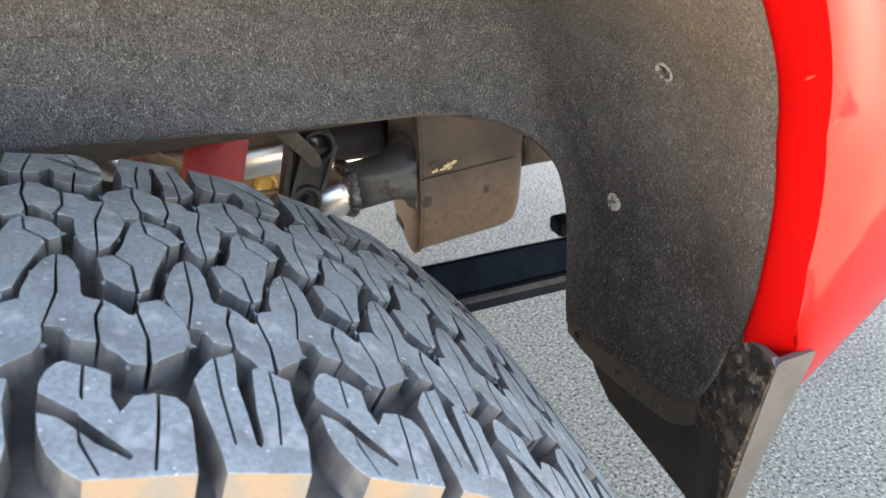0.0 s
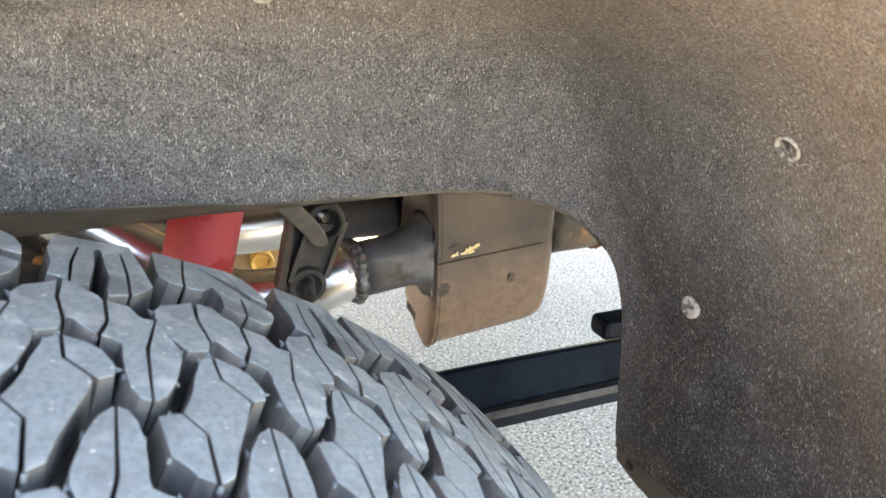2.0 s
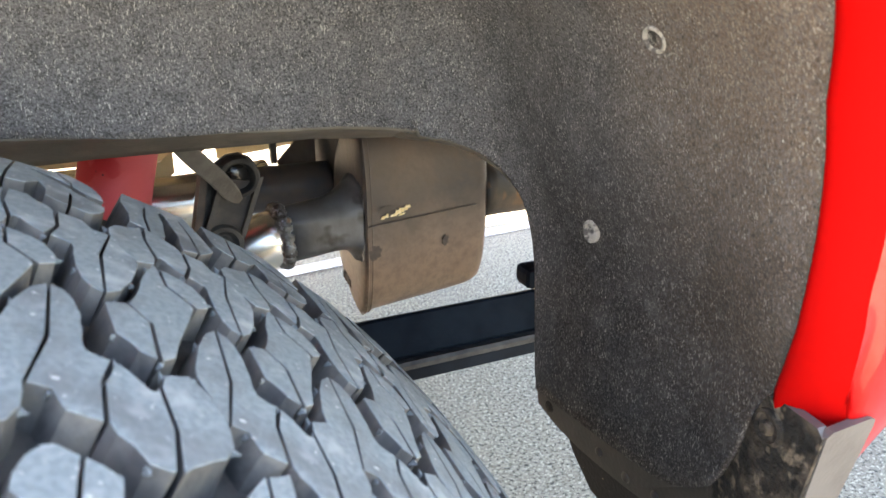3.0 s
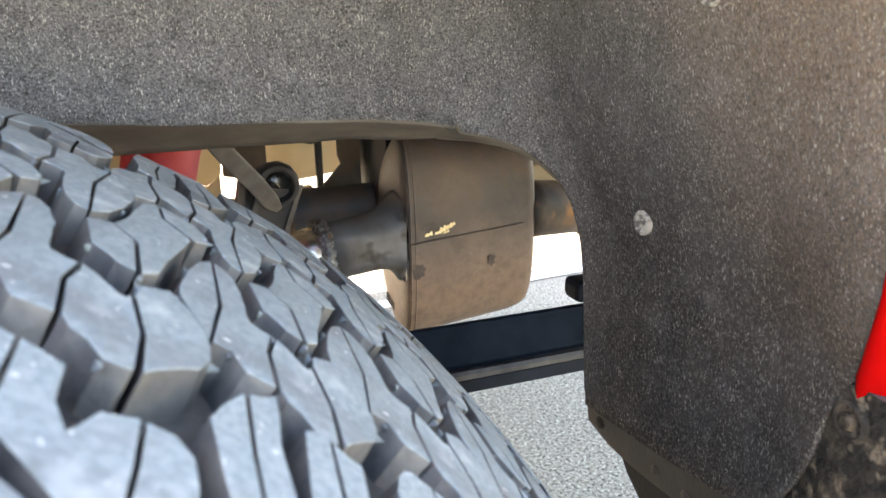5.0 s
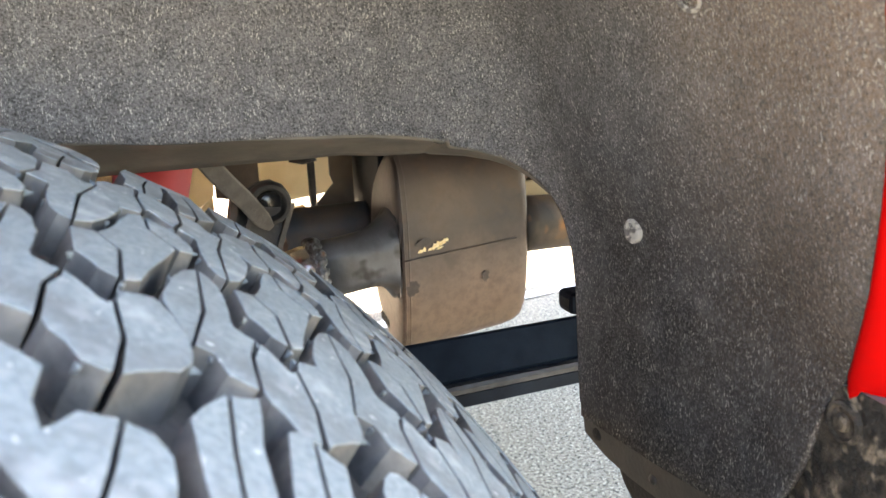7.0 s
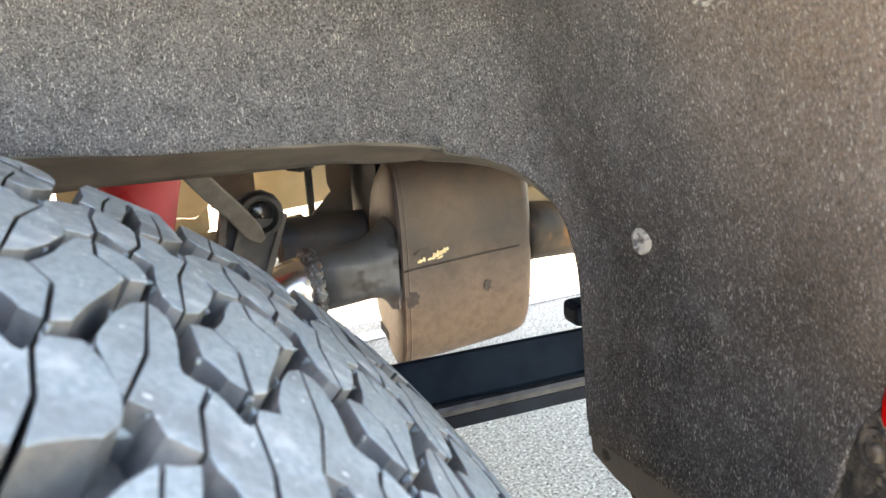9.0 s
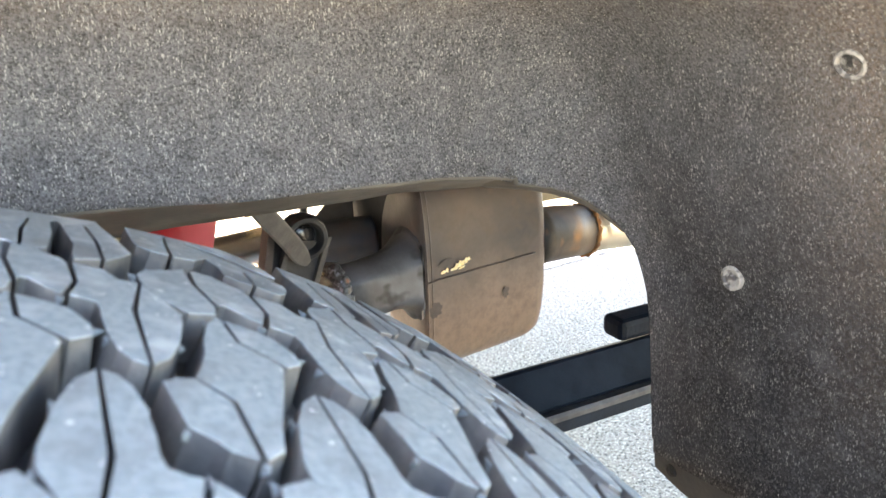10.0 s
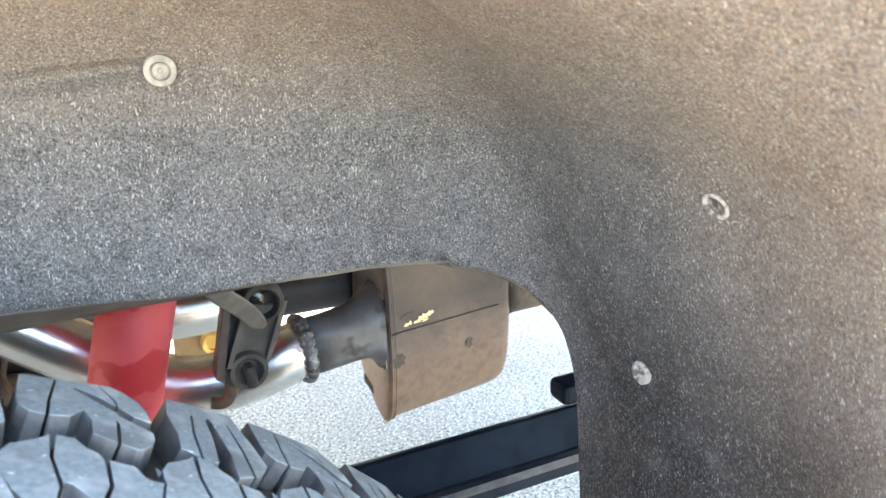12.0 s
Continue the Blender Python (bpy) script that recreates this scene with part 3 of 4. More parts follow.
    bmesh.ops.transform(bolt, matrix=Matrix.Translation((0.4980, 0.3195, 0.7085)) @ Vector((-1, 0.12, 0.0)).to_track_quat("Z", "Y").to_matrix().to_4x4(), verts=bolt.verts)
    part("bolt", bolt, FLAP_MUD, ob, "mud-covered bolt and washer", True, 35)
    return ob


build_flap()




# ---- wheel ----
# One repeat of the tread, unrolled, in millimetres: along the circumference and across. The outlines of the four kinds of
# block and of the fine slits in them; the far half of the tread is the near half turned by 180 degrees.
PITCHES, MID, TURN_AT = 27, 342.0, 158.0
BLOCKS = {
    "chain_block": ([(95, 340), (100, 338), (103, 333), (105, 325), (106, 315), (106, 309), (107, 305), (111, 303), (116, 301.5), (120, 298), (125, 292), (127, 291.5), (129, 295), (130, 301), (138, 304), (143, 298), (148, 287), (149, 281), (149, 275), (146, 269), (142, 267), (136, 263), (133, 260), (129, 260), (124, 261), (120, 267), (116, 270), (114, 274), (103, 276), (99, 284), (92, 285), (83, 305), (83, 311), (86, 325), (90, 335)],
        [[(95, 343), (96.5, 308), (92, 284)], [(115, 303), (112, 291), (113.5, 268)], [(128.5, 293.5), (132, 276), (131.5, 258)]]),
    "centre_block": ([(165, 337), (166, 331), (168, 319), (173, 314.5), (175, 311.5), (182, 309), (186.5, 313), (188.5, 323), (194, 342), (196.5, 352), (203, 357), (203, 363), (199, 371.5), (194, 375.5), (188, 378), (184, 378.5), (181, 375), (180, 371), (178, 363), (177, 355), (175, 347), (172, 340), (169, 339)],
        [[(171.4, 341), (179.5, 331), (181.3, 308)], [(185.6, 380), (187.5, 364.5), (196, 355)]]),
    "notched_lug": ([(94.7, 247), (94.7, 252), (96.7, 258), (99.7, 262), (102.7, 263), (107.7, 260.5), (113.7, 258), (116.7, 256), (118.7, 255), (118.7, 243), (121.7, 235), (123.7, 238), (126.7, 243), (133.7, 244), (141.7, 242), (145.7, 237), (146.7, 230), (146.7, 212), (146.7, 206), (109.7, 206), (103.7, 211), (98.7, 218), (95.7, 227), (94.7, 237), (101.7, 234), (113.7, 221), (124.7, 213), (125.7, 215), (113.7, 231), (101.7, 241)],
        [[(108.7, 262), (108.7, 244), (108.7, 234)], [(107.7, 230), (108.7, 222), (114.7, 207.5)], [(133.7, 246), (134.7, 230), (132.7, 208)]]),
    "slotted_lug": ([(149, 252), (152, 258), (157, 265), (162, 267), (166.5, 269.5), (166.8, 262), (166, 250), (168, 235), (169.5, 219), (171, 217.5), (172.5, 221), (172, 238), (173.5, 260), (177, 262), (182, 259), (185, 256.5), (189, 255), (188.5, 242), (191, 224), (189, 206), (157, 206), (156, 215), (152, 234)],
        [[(158, 267), (159, 244), (161.5, 219)], [(182, 261), (181, 239), (179, 219)]]),
}
# where the blocks of one repeat stand: the shift along the circumference and the stretch from their table's first point
SET = {"chain_block": ((1.7, 0.98), (57.0, 0.87)), "centre_block": ((-51.0, 1.0), (0.0, 1.0)), "notched_lug": ((0.0, 1.0),), "slotted_lug": ((0.0, 1.0),)}
R = 0.4498       # radius over the tread
SHOULDER = 133   # from the middle of the tread to the edge of the lugs, in millimetres


def crown(y):
    """The tread's radius across its width, y in metres."""
    return R - 0.463 * (y - 0.35) ** 2


def slit(outline, line, width=1.4):
    """The outline with a narrow notch along the line, which starts outside or on it and ends inside."""
    best = None
    for k in range(len(outline)):
        a, b = Vector(outline[k]), Vector(outline[(k + 1) % len(outline)])
        p, q = Vector(line[0]), Vector(line[1])
        d1, d2 = b - a, q - p
        cross = d1.x * d2.y - d1.y * d2.x
        if abs(cross) < 1e-6:
            continue
        s = ((p - a).x * d2.y - (p - a).y * d2.x) / cross
        t = ((p - a).x * d1.y - (p - a).y * d1.x) / cross
        if 0.0 <= s <= 1 and -0.3 <= t < 1 and (best is None or t > best[1]):
            best = (k, t, s, a + d1 * s, d1.normalized())
    if best is None:
        return outline
    k, _, s, hit, along = best
    length = (Vector(outline[(k + 1) % len(outline)]) - Vector(outline[k])).length
    if s * length < width or (1 - s) * length < width:
        s = max(width / length * 1.05, min(1 - width / length * 1.05, s)) if length > 2.3 * width else 0.5
        hit = Vector(outline[k]) + along * s * length
    pts = [hit] + [Vector(p) for p in line[1:]]
    one, two = [], []
    for j, p in enumerate(pts):
        if j == 0:
            n = -along
        else:
            d = (pts[min(j + 1, len(pts) - 1)] - pts[j - 1]).normalized()
            n = Vector((-d.y, d.x))
            if n.dot(-along) < 0:
                n = -n
        w = width / 2 if j < len(pts) - 1 else width / 2.6
        one.append(tuple(p + n * w))
        two.append(tuple(p - n * w))
    return outline[: k + 1] + one + two[::-1] + outline[k + 1:]


def inside(poly, p):
    hit = False
    for k in range(len(poly)):
        (x0, y0), (x1, y1) = poly[k - 1], poly[k]
        if (y0 > p[1]) != (y1 > p[1]) and p[0] < x0 + (p[1] - y0) * (x1 - x0) / (y1 - y0):
            hit = not hit
    return hit


def cut_through(poly, line, width=1.5):
    """The two pieces of a block that a slit along the line cuts apart, from edge to edge."""
    p = [Vector(q) for q in line]
    p = [p[0] + (p[0] - p[1]).normalized() * 6] + p + [p[-1] + (p[-1] - p[-2]).normalized() * 14]
    fine = []
    for a, b in zip(p, p[1:]):
        m = max(2, int((b - a).length / 0.4))
        fine += [a.lerp(b, k / m) for k in range(m)]
    within = [k for k, q in enumerate(fine) if inside(poly, q)]
    if len(within) < 4:
        return [poly]
    start = within[0]
    stop = start
    while stop + 1 < len(fine) and inside(poly, fine[stop + 1]):
        stop += 1

    def nearest(q):
        best = None
        for k in range(len(poly)):
            a, b = Vector(poly[k]), Vector(poly[(k + 1) % len(poly)])
            s = max(0.0, min(1.0, (q - a).dot(b - a) / max((b - a).length_squared, 1e-9)))
            d = (a + (b - a) * s - q).length
            if best is None or d < best[0]:
                best = (d, k, a + (b - a) * s)
        return best[1], best[2]

    k0, e0 = nearest(fine[start])
    k1, e1 = nearest(fine[stop])
    if k0 == k1:
        return [poly]
    inner = [q for q in p if any((q - fine[k]).length < 0.45 for k in range(start + 2, stop - 2))]
    path = [e0] + inner + [e1]
    left, right = [], []
    for j, q in enumerate(path):
        d = (path[min(j + 1, len(path) - 1)] - path[max(j - 1, 0)]).normalized()
        n = Vector((-d.y, d.x)) * width / 2
        left.append(tuple(q + n))
        right.append(tuple(q - n))
    n = len(poly)

    def run(a, b):
        out, k = [], (a + 1) % n
        while True:
            out.append(poly[k])
            if k == b:
                return out
            k = (k + 1) % n

    side_a, side_b = run(k0, k1), run(k1, k0)
    mid = (e0 + e1) / 2
    normal = Vector((-(e1 - e0).y, (e1 - e0).x))
    lean = sum((Vector(q) - mid).dot(normal) for q in side_a)
    la, ra = (left, right) if lean > 0 else (right, left)

    def tidy(pts):
        out = []
        for q in pts:
            if not out or (Vector(q) - Vector(out[-1])).length > 0.9:
                out.append(q)
        return out if (Vector(out[0]) - Vector(out[-1])).length > 0.9 else out[:-1]

    return [tidy(side_a + la[::-1]), tidy(side_b + ra)]


def block_mesh(name, outline, slits, turned_round):
    """The mesh of one block, cut by its slits, bent to the tread's curve."""
    marks = set(outline)
    pieces = [list(outline)]
    if name in ("chain_block", "centre_block"):
        for line in slits:
            mid = line[len(line) // 2]
            pieces = [q for piece in pieces for q in (cut_through(piece, line) if inside(piece, mid) else [piece])]
    else:
        for line in slits:
            pieces[0] = slit(pieces[0], line, 1.4)
    if turned_round:
        pieces = [[(2 * TURN_AT - u, 2 * MID - v) for u, v in q] for q in pieces]
        marks = {(2 * TURN_AT - u, 2 * MID - v) for u, v in marks}
    every = [p for q in pieces for p in q]
    mid_u = sum(p[0] for p in every) / len(every)
    bm = bmesh.new()

    def at(u, v, depth):
        a = (u - mid_u) / 1000 / R
        r = crown(v / 1000) - depth
        return (r * math.sin(a), v / 1000, r * math.cos(a))

    for full in pieces:
        n = len(full)
        area = sum(full[k][0] * full[(k + 1) % n][1] - full[(k + 1) % n][0] * full[k][1] for k in range(n))
        turn = 1 if area > 0 else -1

        def grown(k, by):
            if full[k] not in marks:
                return full[k]
            p, a, b = Vector(full[k]), Vector(full[k - 1]), Vector(full[(k + 1) % n])
            d = (p - a).normalized() + (b - p).normalized()
            if d.length < 1e-6:
                return full[k]
            d.normalize()
            return tuple(p + Vector((d.y, -d.x)) * turn * by)

        top = [bm.verts.new(at(*grown(k, -0.18), 0.0)) for k in range(n)]
        brim = [bm.verts.new(at(*full[k], 0.0003)) for k in range(n)]
        foot = []
        for k in range(n):
            u, v = grown(k, 1.6)
            deep = 0.0145
            if abs(full[k][1] - MID) > SHOULDER:      # the lugs run down over the shoulder
                v = MID + math.copysign(abs(v - MID) + 9.0, v - MID)
                deep = 0.042
            foot.append(bm.verts.new(at(u, v, deep)))
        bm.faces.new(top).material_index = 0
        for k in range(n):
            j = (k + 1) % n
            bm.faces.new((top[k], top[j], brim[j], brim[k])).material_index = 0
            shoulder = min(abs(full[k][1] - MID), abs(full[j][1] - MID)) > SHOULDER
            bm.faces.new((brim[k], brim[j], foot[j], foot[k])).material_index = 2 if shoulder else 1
    # moulding nubs left at the edges
    if name in ("chain_block", "centre_block"):
        for full in pieces:
            cu, cv = sum(p[0] for p in full) / len(full), sum(p[1] for p in full) / len(full)
            for k in (1, len(full) // 2):
                u, v = full[k]
                if full[k] not in marks:
                    continue
                du, dv = u - cu, v - cv
                s = math.hypot(du, dv)
                du, dv = du / s, dv / s
                base = [bm.verts.new(at(u - du * 0.5 - dv * q, v - dv * 0.5 + du * q, d)) for q, d in ((-0.9, 0.0012), (0.9, 0.0012), (0.7, 0.004), (-0.7, 0.004))]
                tip = bm.verts.new(at(u + du * 3.2, v + dv * 3.2, 0.0008))
                for q in range(4):
                    bm.faces.new((base[q], base[(q + 1) % 4], tip)).material_index = 0
    bmesh.ops.triangulate(bm, faces=[f for f in bm.faces if len(f.verts) > 4])
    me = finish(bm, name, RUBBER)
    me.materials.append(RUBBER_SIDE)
    me.materials.append(LUG_TAN)
    return me, mid_u


def build_wheel():
    ob = thing("wheel", "worn off-road tyre with deep grey tread blocks standing on asphalt", "tyre")
    # the wheel leans a little out at the top
    axis = Vector((0.0294, 1.0, 0.0629)).normalized()
    up = (Vector((0, 0, 1)) - axis * axis.z).normalized()
    turn = Matrix((axis.cross(up), axis, up)).transposed().to_4x4()
    ob.matrix_world = Matrix.Translation((-0.0195, 0.3733, 0.4409)) @ turn @ Matrix.Translation((0, -0.35, 0))
    prof = [(0.215, -0.10), (0.225, -0.122), (0.27, -0.148), (0.33, -0.163), (0.375, -0.162), (0.40, -0.156), (0.412, -0.150)]
    prof += [(crown(MID / 1000 + h) - 0.0135, h) for h in (-0.135, -0.11, -0.08, -0.05, -0.02)]
    prof = prof + [(r, -h) for r, h in prof[::-1]]
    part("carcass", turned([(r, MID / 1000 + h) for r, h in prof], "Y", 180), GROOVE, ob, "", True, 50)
    part("rim", turned([(0.0, 0.225), (0.07, 0.222), (0.09, 0.235), (0.18, 0.245), (0.205, 0.235), (0.222, 0.236), (0.222, 0.30), (0.20, 0.46), (0.0, 0.46)], "Y", 64), BEAM, ob, "dark steel rim", True, 35)
    step = 2 * math.pi / PITCHES
    for name, (outline, slits) in BLOCKS.items():
        for shift, stretch in SET[name]:
            first = outline[0][0]
            lay = [[(first + shift + (u - first) * stretch, v) for u, v in line] for line in (outline, *slits)]
            for far in ((False,) if name == "centre_block" else (False, True)):
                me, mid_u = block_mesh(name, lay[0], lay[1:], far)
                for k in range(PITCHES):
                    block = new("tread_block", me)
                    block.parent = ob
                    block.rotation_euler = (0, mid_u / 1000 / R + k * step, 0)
    return ob


# groove floor: rubber with some dust, darkened to carry the shade between blocks
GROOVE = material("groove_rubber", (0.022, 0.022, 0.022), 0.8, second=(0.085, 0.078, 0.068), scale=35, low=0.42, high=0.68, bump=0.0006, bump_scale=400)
build_wheel()


# ---- exhaust ----
def case_ring():
    """Section of the muffler's case: a flat upright near side, rounded over to the far side above and below; (y, z) from its middle."""
    half = [(-0.066, 0.0), (-0.0645, 0.05), (-0.059, 0.09), (-0.052, 0.110), (-0.042, 0.121), (-0.030, 0.125), (-0.010, 0.119), (0.014, 0.103), (0.036, 0.083), (0.050, 0.058), (0.057, 0.028), (0.058, 0.0)]
    up = [tuple(p) for p in smooth_line(half, 40)]
    return up + [(u, -v) for u, v in up[-2:0:-1]]


def build_muffler():
    ob = thing("muffler", "brown heat-stained flat steel muffler hung below the truck", "muffler")
    ring = case_ring()
    n = len(ring)
    bm = bmesh.new()
    rings = []
    for x, f in ((0.4670, 0.0), (0.4660, 0.35), (0.4660, 0.75), (0.4675, 0.95), (0.469, 0.985), (0.472, 1.0), (0.476, 1.0), (0.4785, 0.985), (0.610, 0.985), (0.622, 0.972), (0.631, 0.945), (0.636, 0.88), (0.637, 0.0)):
        rings.append([bm.verts.new((x, 0.9565 + u * f, 0.640 + v * f + 0.10 * (x - 0.46) * (1 if v < 0 else 0.3))) for u, v in ring])
    for p, q in zip(rings, rings[1:]):
        for k in range(n):
            bm.faces.new((p[k], p[(k + 1) % n], q[(k + 1) % n], q[k]))
    bmesh.ops.remove_doubles(bm, verts=bm.verts, dist=1e-6)
    part("case", bm, MUFFLER, ob, "", True, 50)
    # lengthwise lap seam on the flat side
    seam = [(x, 0.8902, 0.6425 + 0.075 * (x - 0.46)) for x in np.linspace(0.472, 0.617, 12)]
    part("seam", tube(seam, 0.0011, 8), MUFFLER, ob, "", True)
    # rolled rim at the inlet end
    for x, f in ((0.4715, 1.004), (0.4775, 0.99)):
        hoop = [(x, 0.9565 + u * f, 0.640 + v * f) for u, v in ring]
        part("rim", tube(hoop + hoop[:1], 0.0011, 6, False), MUFFLER, ob, "", True)
    # dark stains, one under the label's remains
    for u, v, w, h in ((0.4955, 0.6630, 0.0115, 0.0048), (0.4800, 0.6085, 0.0085, 0.0105), (0.5742, 0.6120, 0.0048, 0.0085)):
        rnd = random.Random(int(v * 1e4))
        stain = [(u + w * r * math.cos(a), v + h * r * math.sin(a) + 0.2 * w * math.cos(a)) for a, r in ((2 * math.pi * k / 22, rnd.uniform(0.62, 1.12)) for k in range(22))]
        part("stain", plate(stain, 0.0002, lambda p, q, d: (p, 0.8902 + 0.18 * max(0.0, 0.6 - q) ** 1.5 - d, q)), STAIN, ob, "dark sooty stain")
    # flakes of the old label
    for u, v, w, h in ((0.4915, 0.6530, 0.0030, 0.0022), (0.4965, 0.6550, 0.0022, 0.0036), (0.5045, 0.6545, 0.0045, 0.0018), (0.5085, 0.6575, 0.0030, 0.0042), (0.5130, 0.6590, 0.0024, 0.0050), (0.5170, 0.6598, 0.0030, 0.0034), (0.5215, 0.6620, 0.0028, 0.0040), (0.5250, 0.6632, 0.0020, 0.0026), (0.5160, 0.6545, 0.0050, 0.0013)):
        flake = []
        rnd = random.Random(int(u * 1e4))
        for k in range(14):
            a = 2 * math.pi * k / 14
            r = rnd.uniform(0.55, 1.15)
            flake.append((u + w * r * math.cos(a), v + h * r * math.sin(a) + 0.25 * w * math.cos(a)))
        part("label_flake", plate(flake, 0.0004, lambda p, q, d: (p, 0.8898 - d, q)), GOLD_LABEL, ob, "flaked gold label remains")
    # stamped figures, too worn to read
    for k in range(4):
        z = 0.551 - 0.0012 * k
        y = 0.978 - 0.0085 * k
        part("stamp", box((0.4653, y - 0.003, z - 0.0055), (0.4662, y + 0.003, z + 0.0055)), HANGER, ob, "dark stamped mark")
    funnel = tube([(0.372, 0.917, 0.6385), (0.405, 0.919, 0.641), (0.428, 0.922, 0.643), (0.440, 0.924, 0.644), (0.450, 0.926, 0.645), (0.458, 0.928, 0.645), (0.463, 0.929, 0.645), (0.4665, 0.929, 0.645)], [0.0335, 0.0337, 0.0342, 0.0355, 0.0385, 0.0435, 0.049, 0.0565], 56)
    for v in funnel.verts:
        v.co.y = max(v.co.y, 0.8912)
    part("inlet", funnel, INLET, ob, "blue-grey pipe funnel", True)
    part("outlet", tube([(0.636, 0.934, 0.660), (0.652, 0.935, 0.659), (0.69, 0.940, 0.656), (0.728, 0.945, 0.652)], [0.040, 0.0365, 0.0355, 0.0335], 40), OUTLET, ob, "rust-tinted outlet", True)
    part("outlet_weld", weld((0.728, 0.945, 0.652), (1, 0.1, -0.1), 0.034, 0.003), RUST, ob, "rusty weld bead", True)
    return ob


def weld(place, way, radius, bead):
    """A lumpy ring of weld round a pipe."""
    d = Vector(way).normalized()
    s = d.orthogonal().normalized()
    u = d.cross(s)
    pts, rad = [], []
    rnd = random.Random(3)
    for k in range(61):
        a = 2 * math.pi * k / 60
        pts.append(Vector(place) + (s * math.cos(a) + u * math.sin(a)) * radius + d * rnd.uniform(-0.0012, 0.0012))
        rad.append(bead * (0.72 if k % 3 == 1 else 1.1) * rnd.uniform(0.82, 1.12))
    return tube(pts, rad, 10, False)


STAIN = material("soot_stain", (0.045, 0.034, 0.029), 0.6, second=(0.062, 0.047, 0.038), scale=120)
GOLD_LABEL = material("gold_label", (0.75, 0.55, 0.25), 0.45, second=(0.85, 0.7, 0.42), scale=300)
RUST = material("rust", (0.20, 0.09, 0.035), 0.8, second=(0.36, 0.17, 0.06), scale=80, bump=0.0008, bump_scale=300)
RUSTY_DARK = material("dark_rust", (0.07, 0.042, 0.03), 0.8, second=(0.13, 0.07, 0.04), scale=60, bump=0.0006)
WELD = material("weld_bead", (0.15, 0.155, 0.16), 0.4, 0.5, second=(0.055, 0.052, 0.05), scale=130, bump=0.0015, bump_scale=260, spots=[((0.30, 0.33, 0.36), 170, 0.58, 0.68), ((0.16, 0.08, 0.04), 60, 0.62, 0.72)])
TAN = material("dusty_tan_metal", (0.34, 0.25, 0.14), 0.55, 0.2, second=(0.25, 0.17, 0.09), scale=12, bump=0.0004)
TANBRIGHT = material("bare_tan_metal", (0.84, 0.66, 0.40), 0.42, 0.25, second=(0.72, 0.54, 0.30), scale=15, bump=0.0004)
DUSTY = material("dusty_metal", (0.17, 0.145, 0.11), 0.7, 0.1, second=(0.10, 0.085, 0.07), scale=30, bump=0.0006)
DUSTY_BROWN = material("dusty_brown_steel", (0.150, 0.110, 0.078), 0.65, 0.1, second=(0.095, 0.072, 0.055), scale=25, bump=0.0004, spots=[((0.13, 0.085, 0.05), 16, 0.58, 0.72)])
TAIL = material("tan_steel", (0.62, 0.52, 0.38), 0.35, 0.8, second=(0.5, 0.40, 0.28), scale=20)
YELLOW = material("yellowed_zinc", (0.62, 0.42, 0.12), 0.5, 0.3, second=(0.5, 0.32, 0.1), scale=60)
HANGER = material("hanger_black", (0.017, 0.017, 0.017), 0.65, second=(0.036, 0.034, 0.032), scale=60, bump=0.0005)
BROWN_EDGE = material("brown_bracket_edge", (0.045, 0.034, 0.028), 0.65, second=(0.075, 0.055, 0.042), scale=50, bump=0.0004)
HANGER_DUSTY = material("dusty_black_rubber", (0.040, 0.036, 0.032), 0.7, second=(0.085, 0.074, 0.063), scale=45, low=0.42, high=0.68, bump=0.0005, spots=[((0.075, 0.064, 0.052), 110, 0.60, 0.72)])
SHINY_BLACK = material("shiny_black_rubber", (0.012, 0.012, 0.012), 0.22, second=(0.022, 0.021, 0.02), scale=60)
HANGER.node_tree.nodes["Principled BSDF"].inputs["Specular IOR Level"].default_value = 0.25
STRAP = material("grey_strap", (0.115, 0.102, 0.088), 0.6, 0.2, second=(0.078, 0.069, 0.060), scale=50, bump=0.0004)
BLUED = material("blued_steel", (0.048, 0.054, 0.066), 0.5, 0.25, second=(0.095, 0.075, 0.062), scale=20, spots=[((0.16, 0.07, 0.03), 14, 0.6, 0.75)])
build_muffler()

pipe = thing("exhaust_pipe", "bright stainless exhaust pipe welded to the muffler inlet", "exhaust pipe")
part("tube", tube(smooth_line([(-0.25, 1.0, 0.98), (-0.05, 0.975, 0.822), (0.099, 0.966, 0.700), (0.168, 0.960, 0.652), (0.228, 0.945, 0.616), (0.288, 0.929, 0.614), (0.337, 0.919, 0.628), (0.360, 0.9175, 0.636), (0.376, 0.917, 0.6385)], 48), 0.0335, 36), CHROME, pipe, "", True)
part("weld", weld((0.3725, 0.917, 0.6385), (1, 0.05, 0.06), 0.0325, 0.0075), WELD, pipe, "lumpy dark weld bead", True)
second = thing("second_inlet_pipe", "dark blued steel pipe entering the muffler", "exhaust pipe")
part("tube", tube(smooth_line([(0.362, 1.084, 0.649), (0.42, 1.075, 0.651), (0.478, 1.07, 0.652)], 24), 0.031, 32), BLUED, second, "", True)
part("weld", weld((0.364, 1.084, 0.649), (1, -0.1, 0.02), 0.031, 0.003), RUSTY_DARK, second, "rusty weld bead", True)


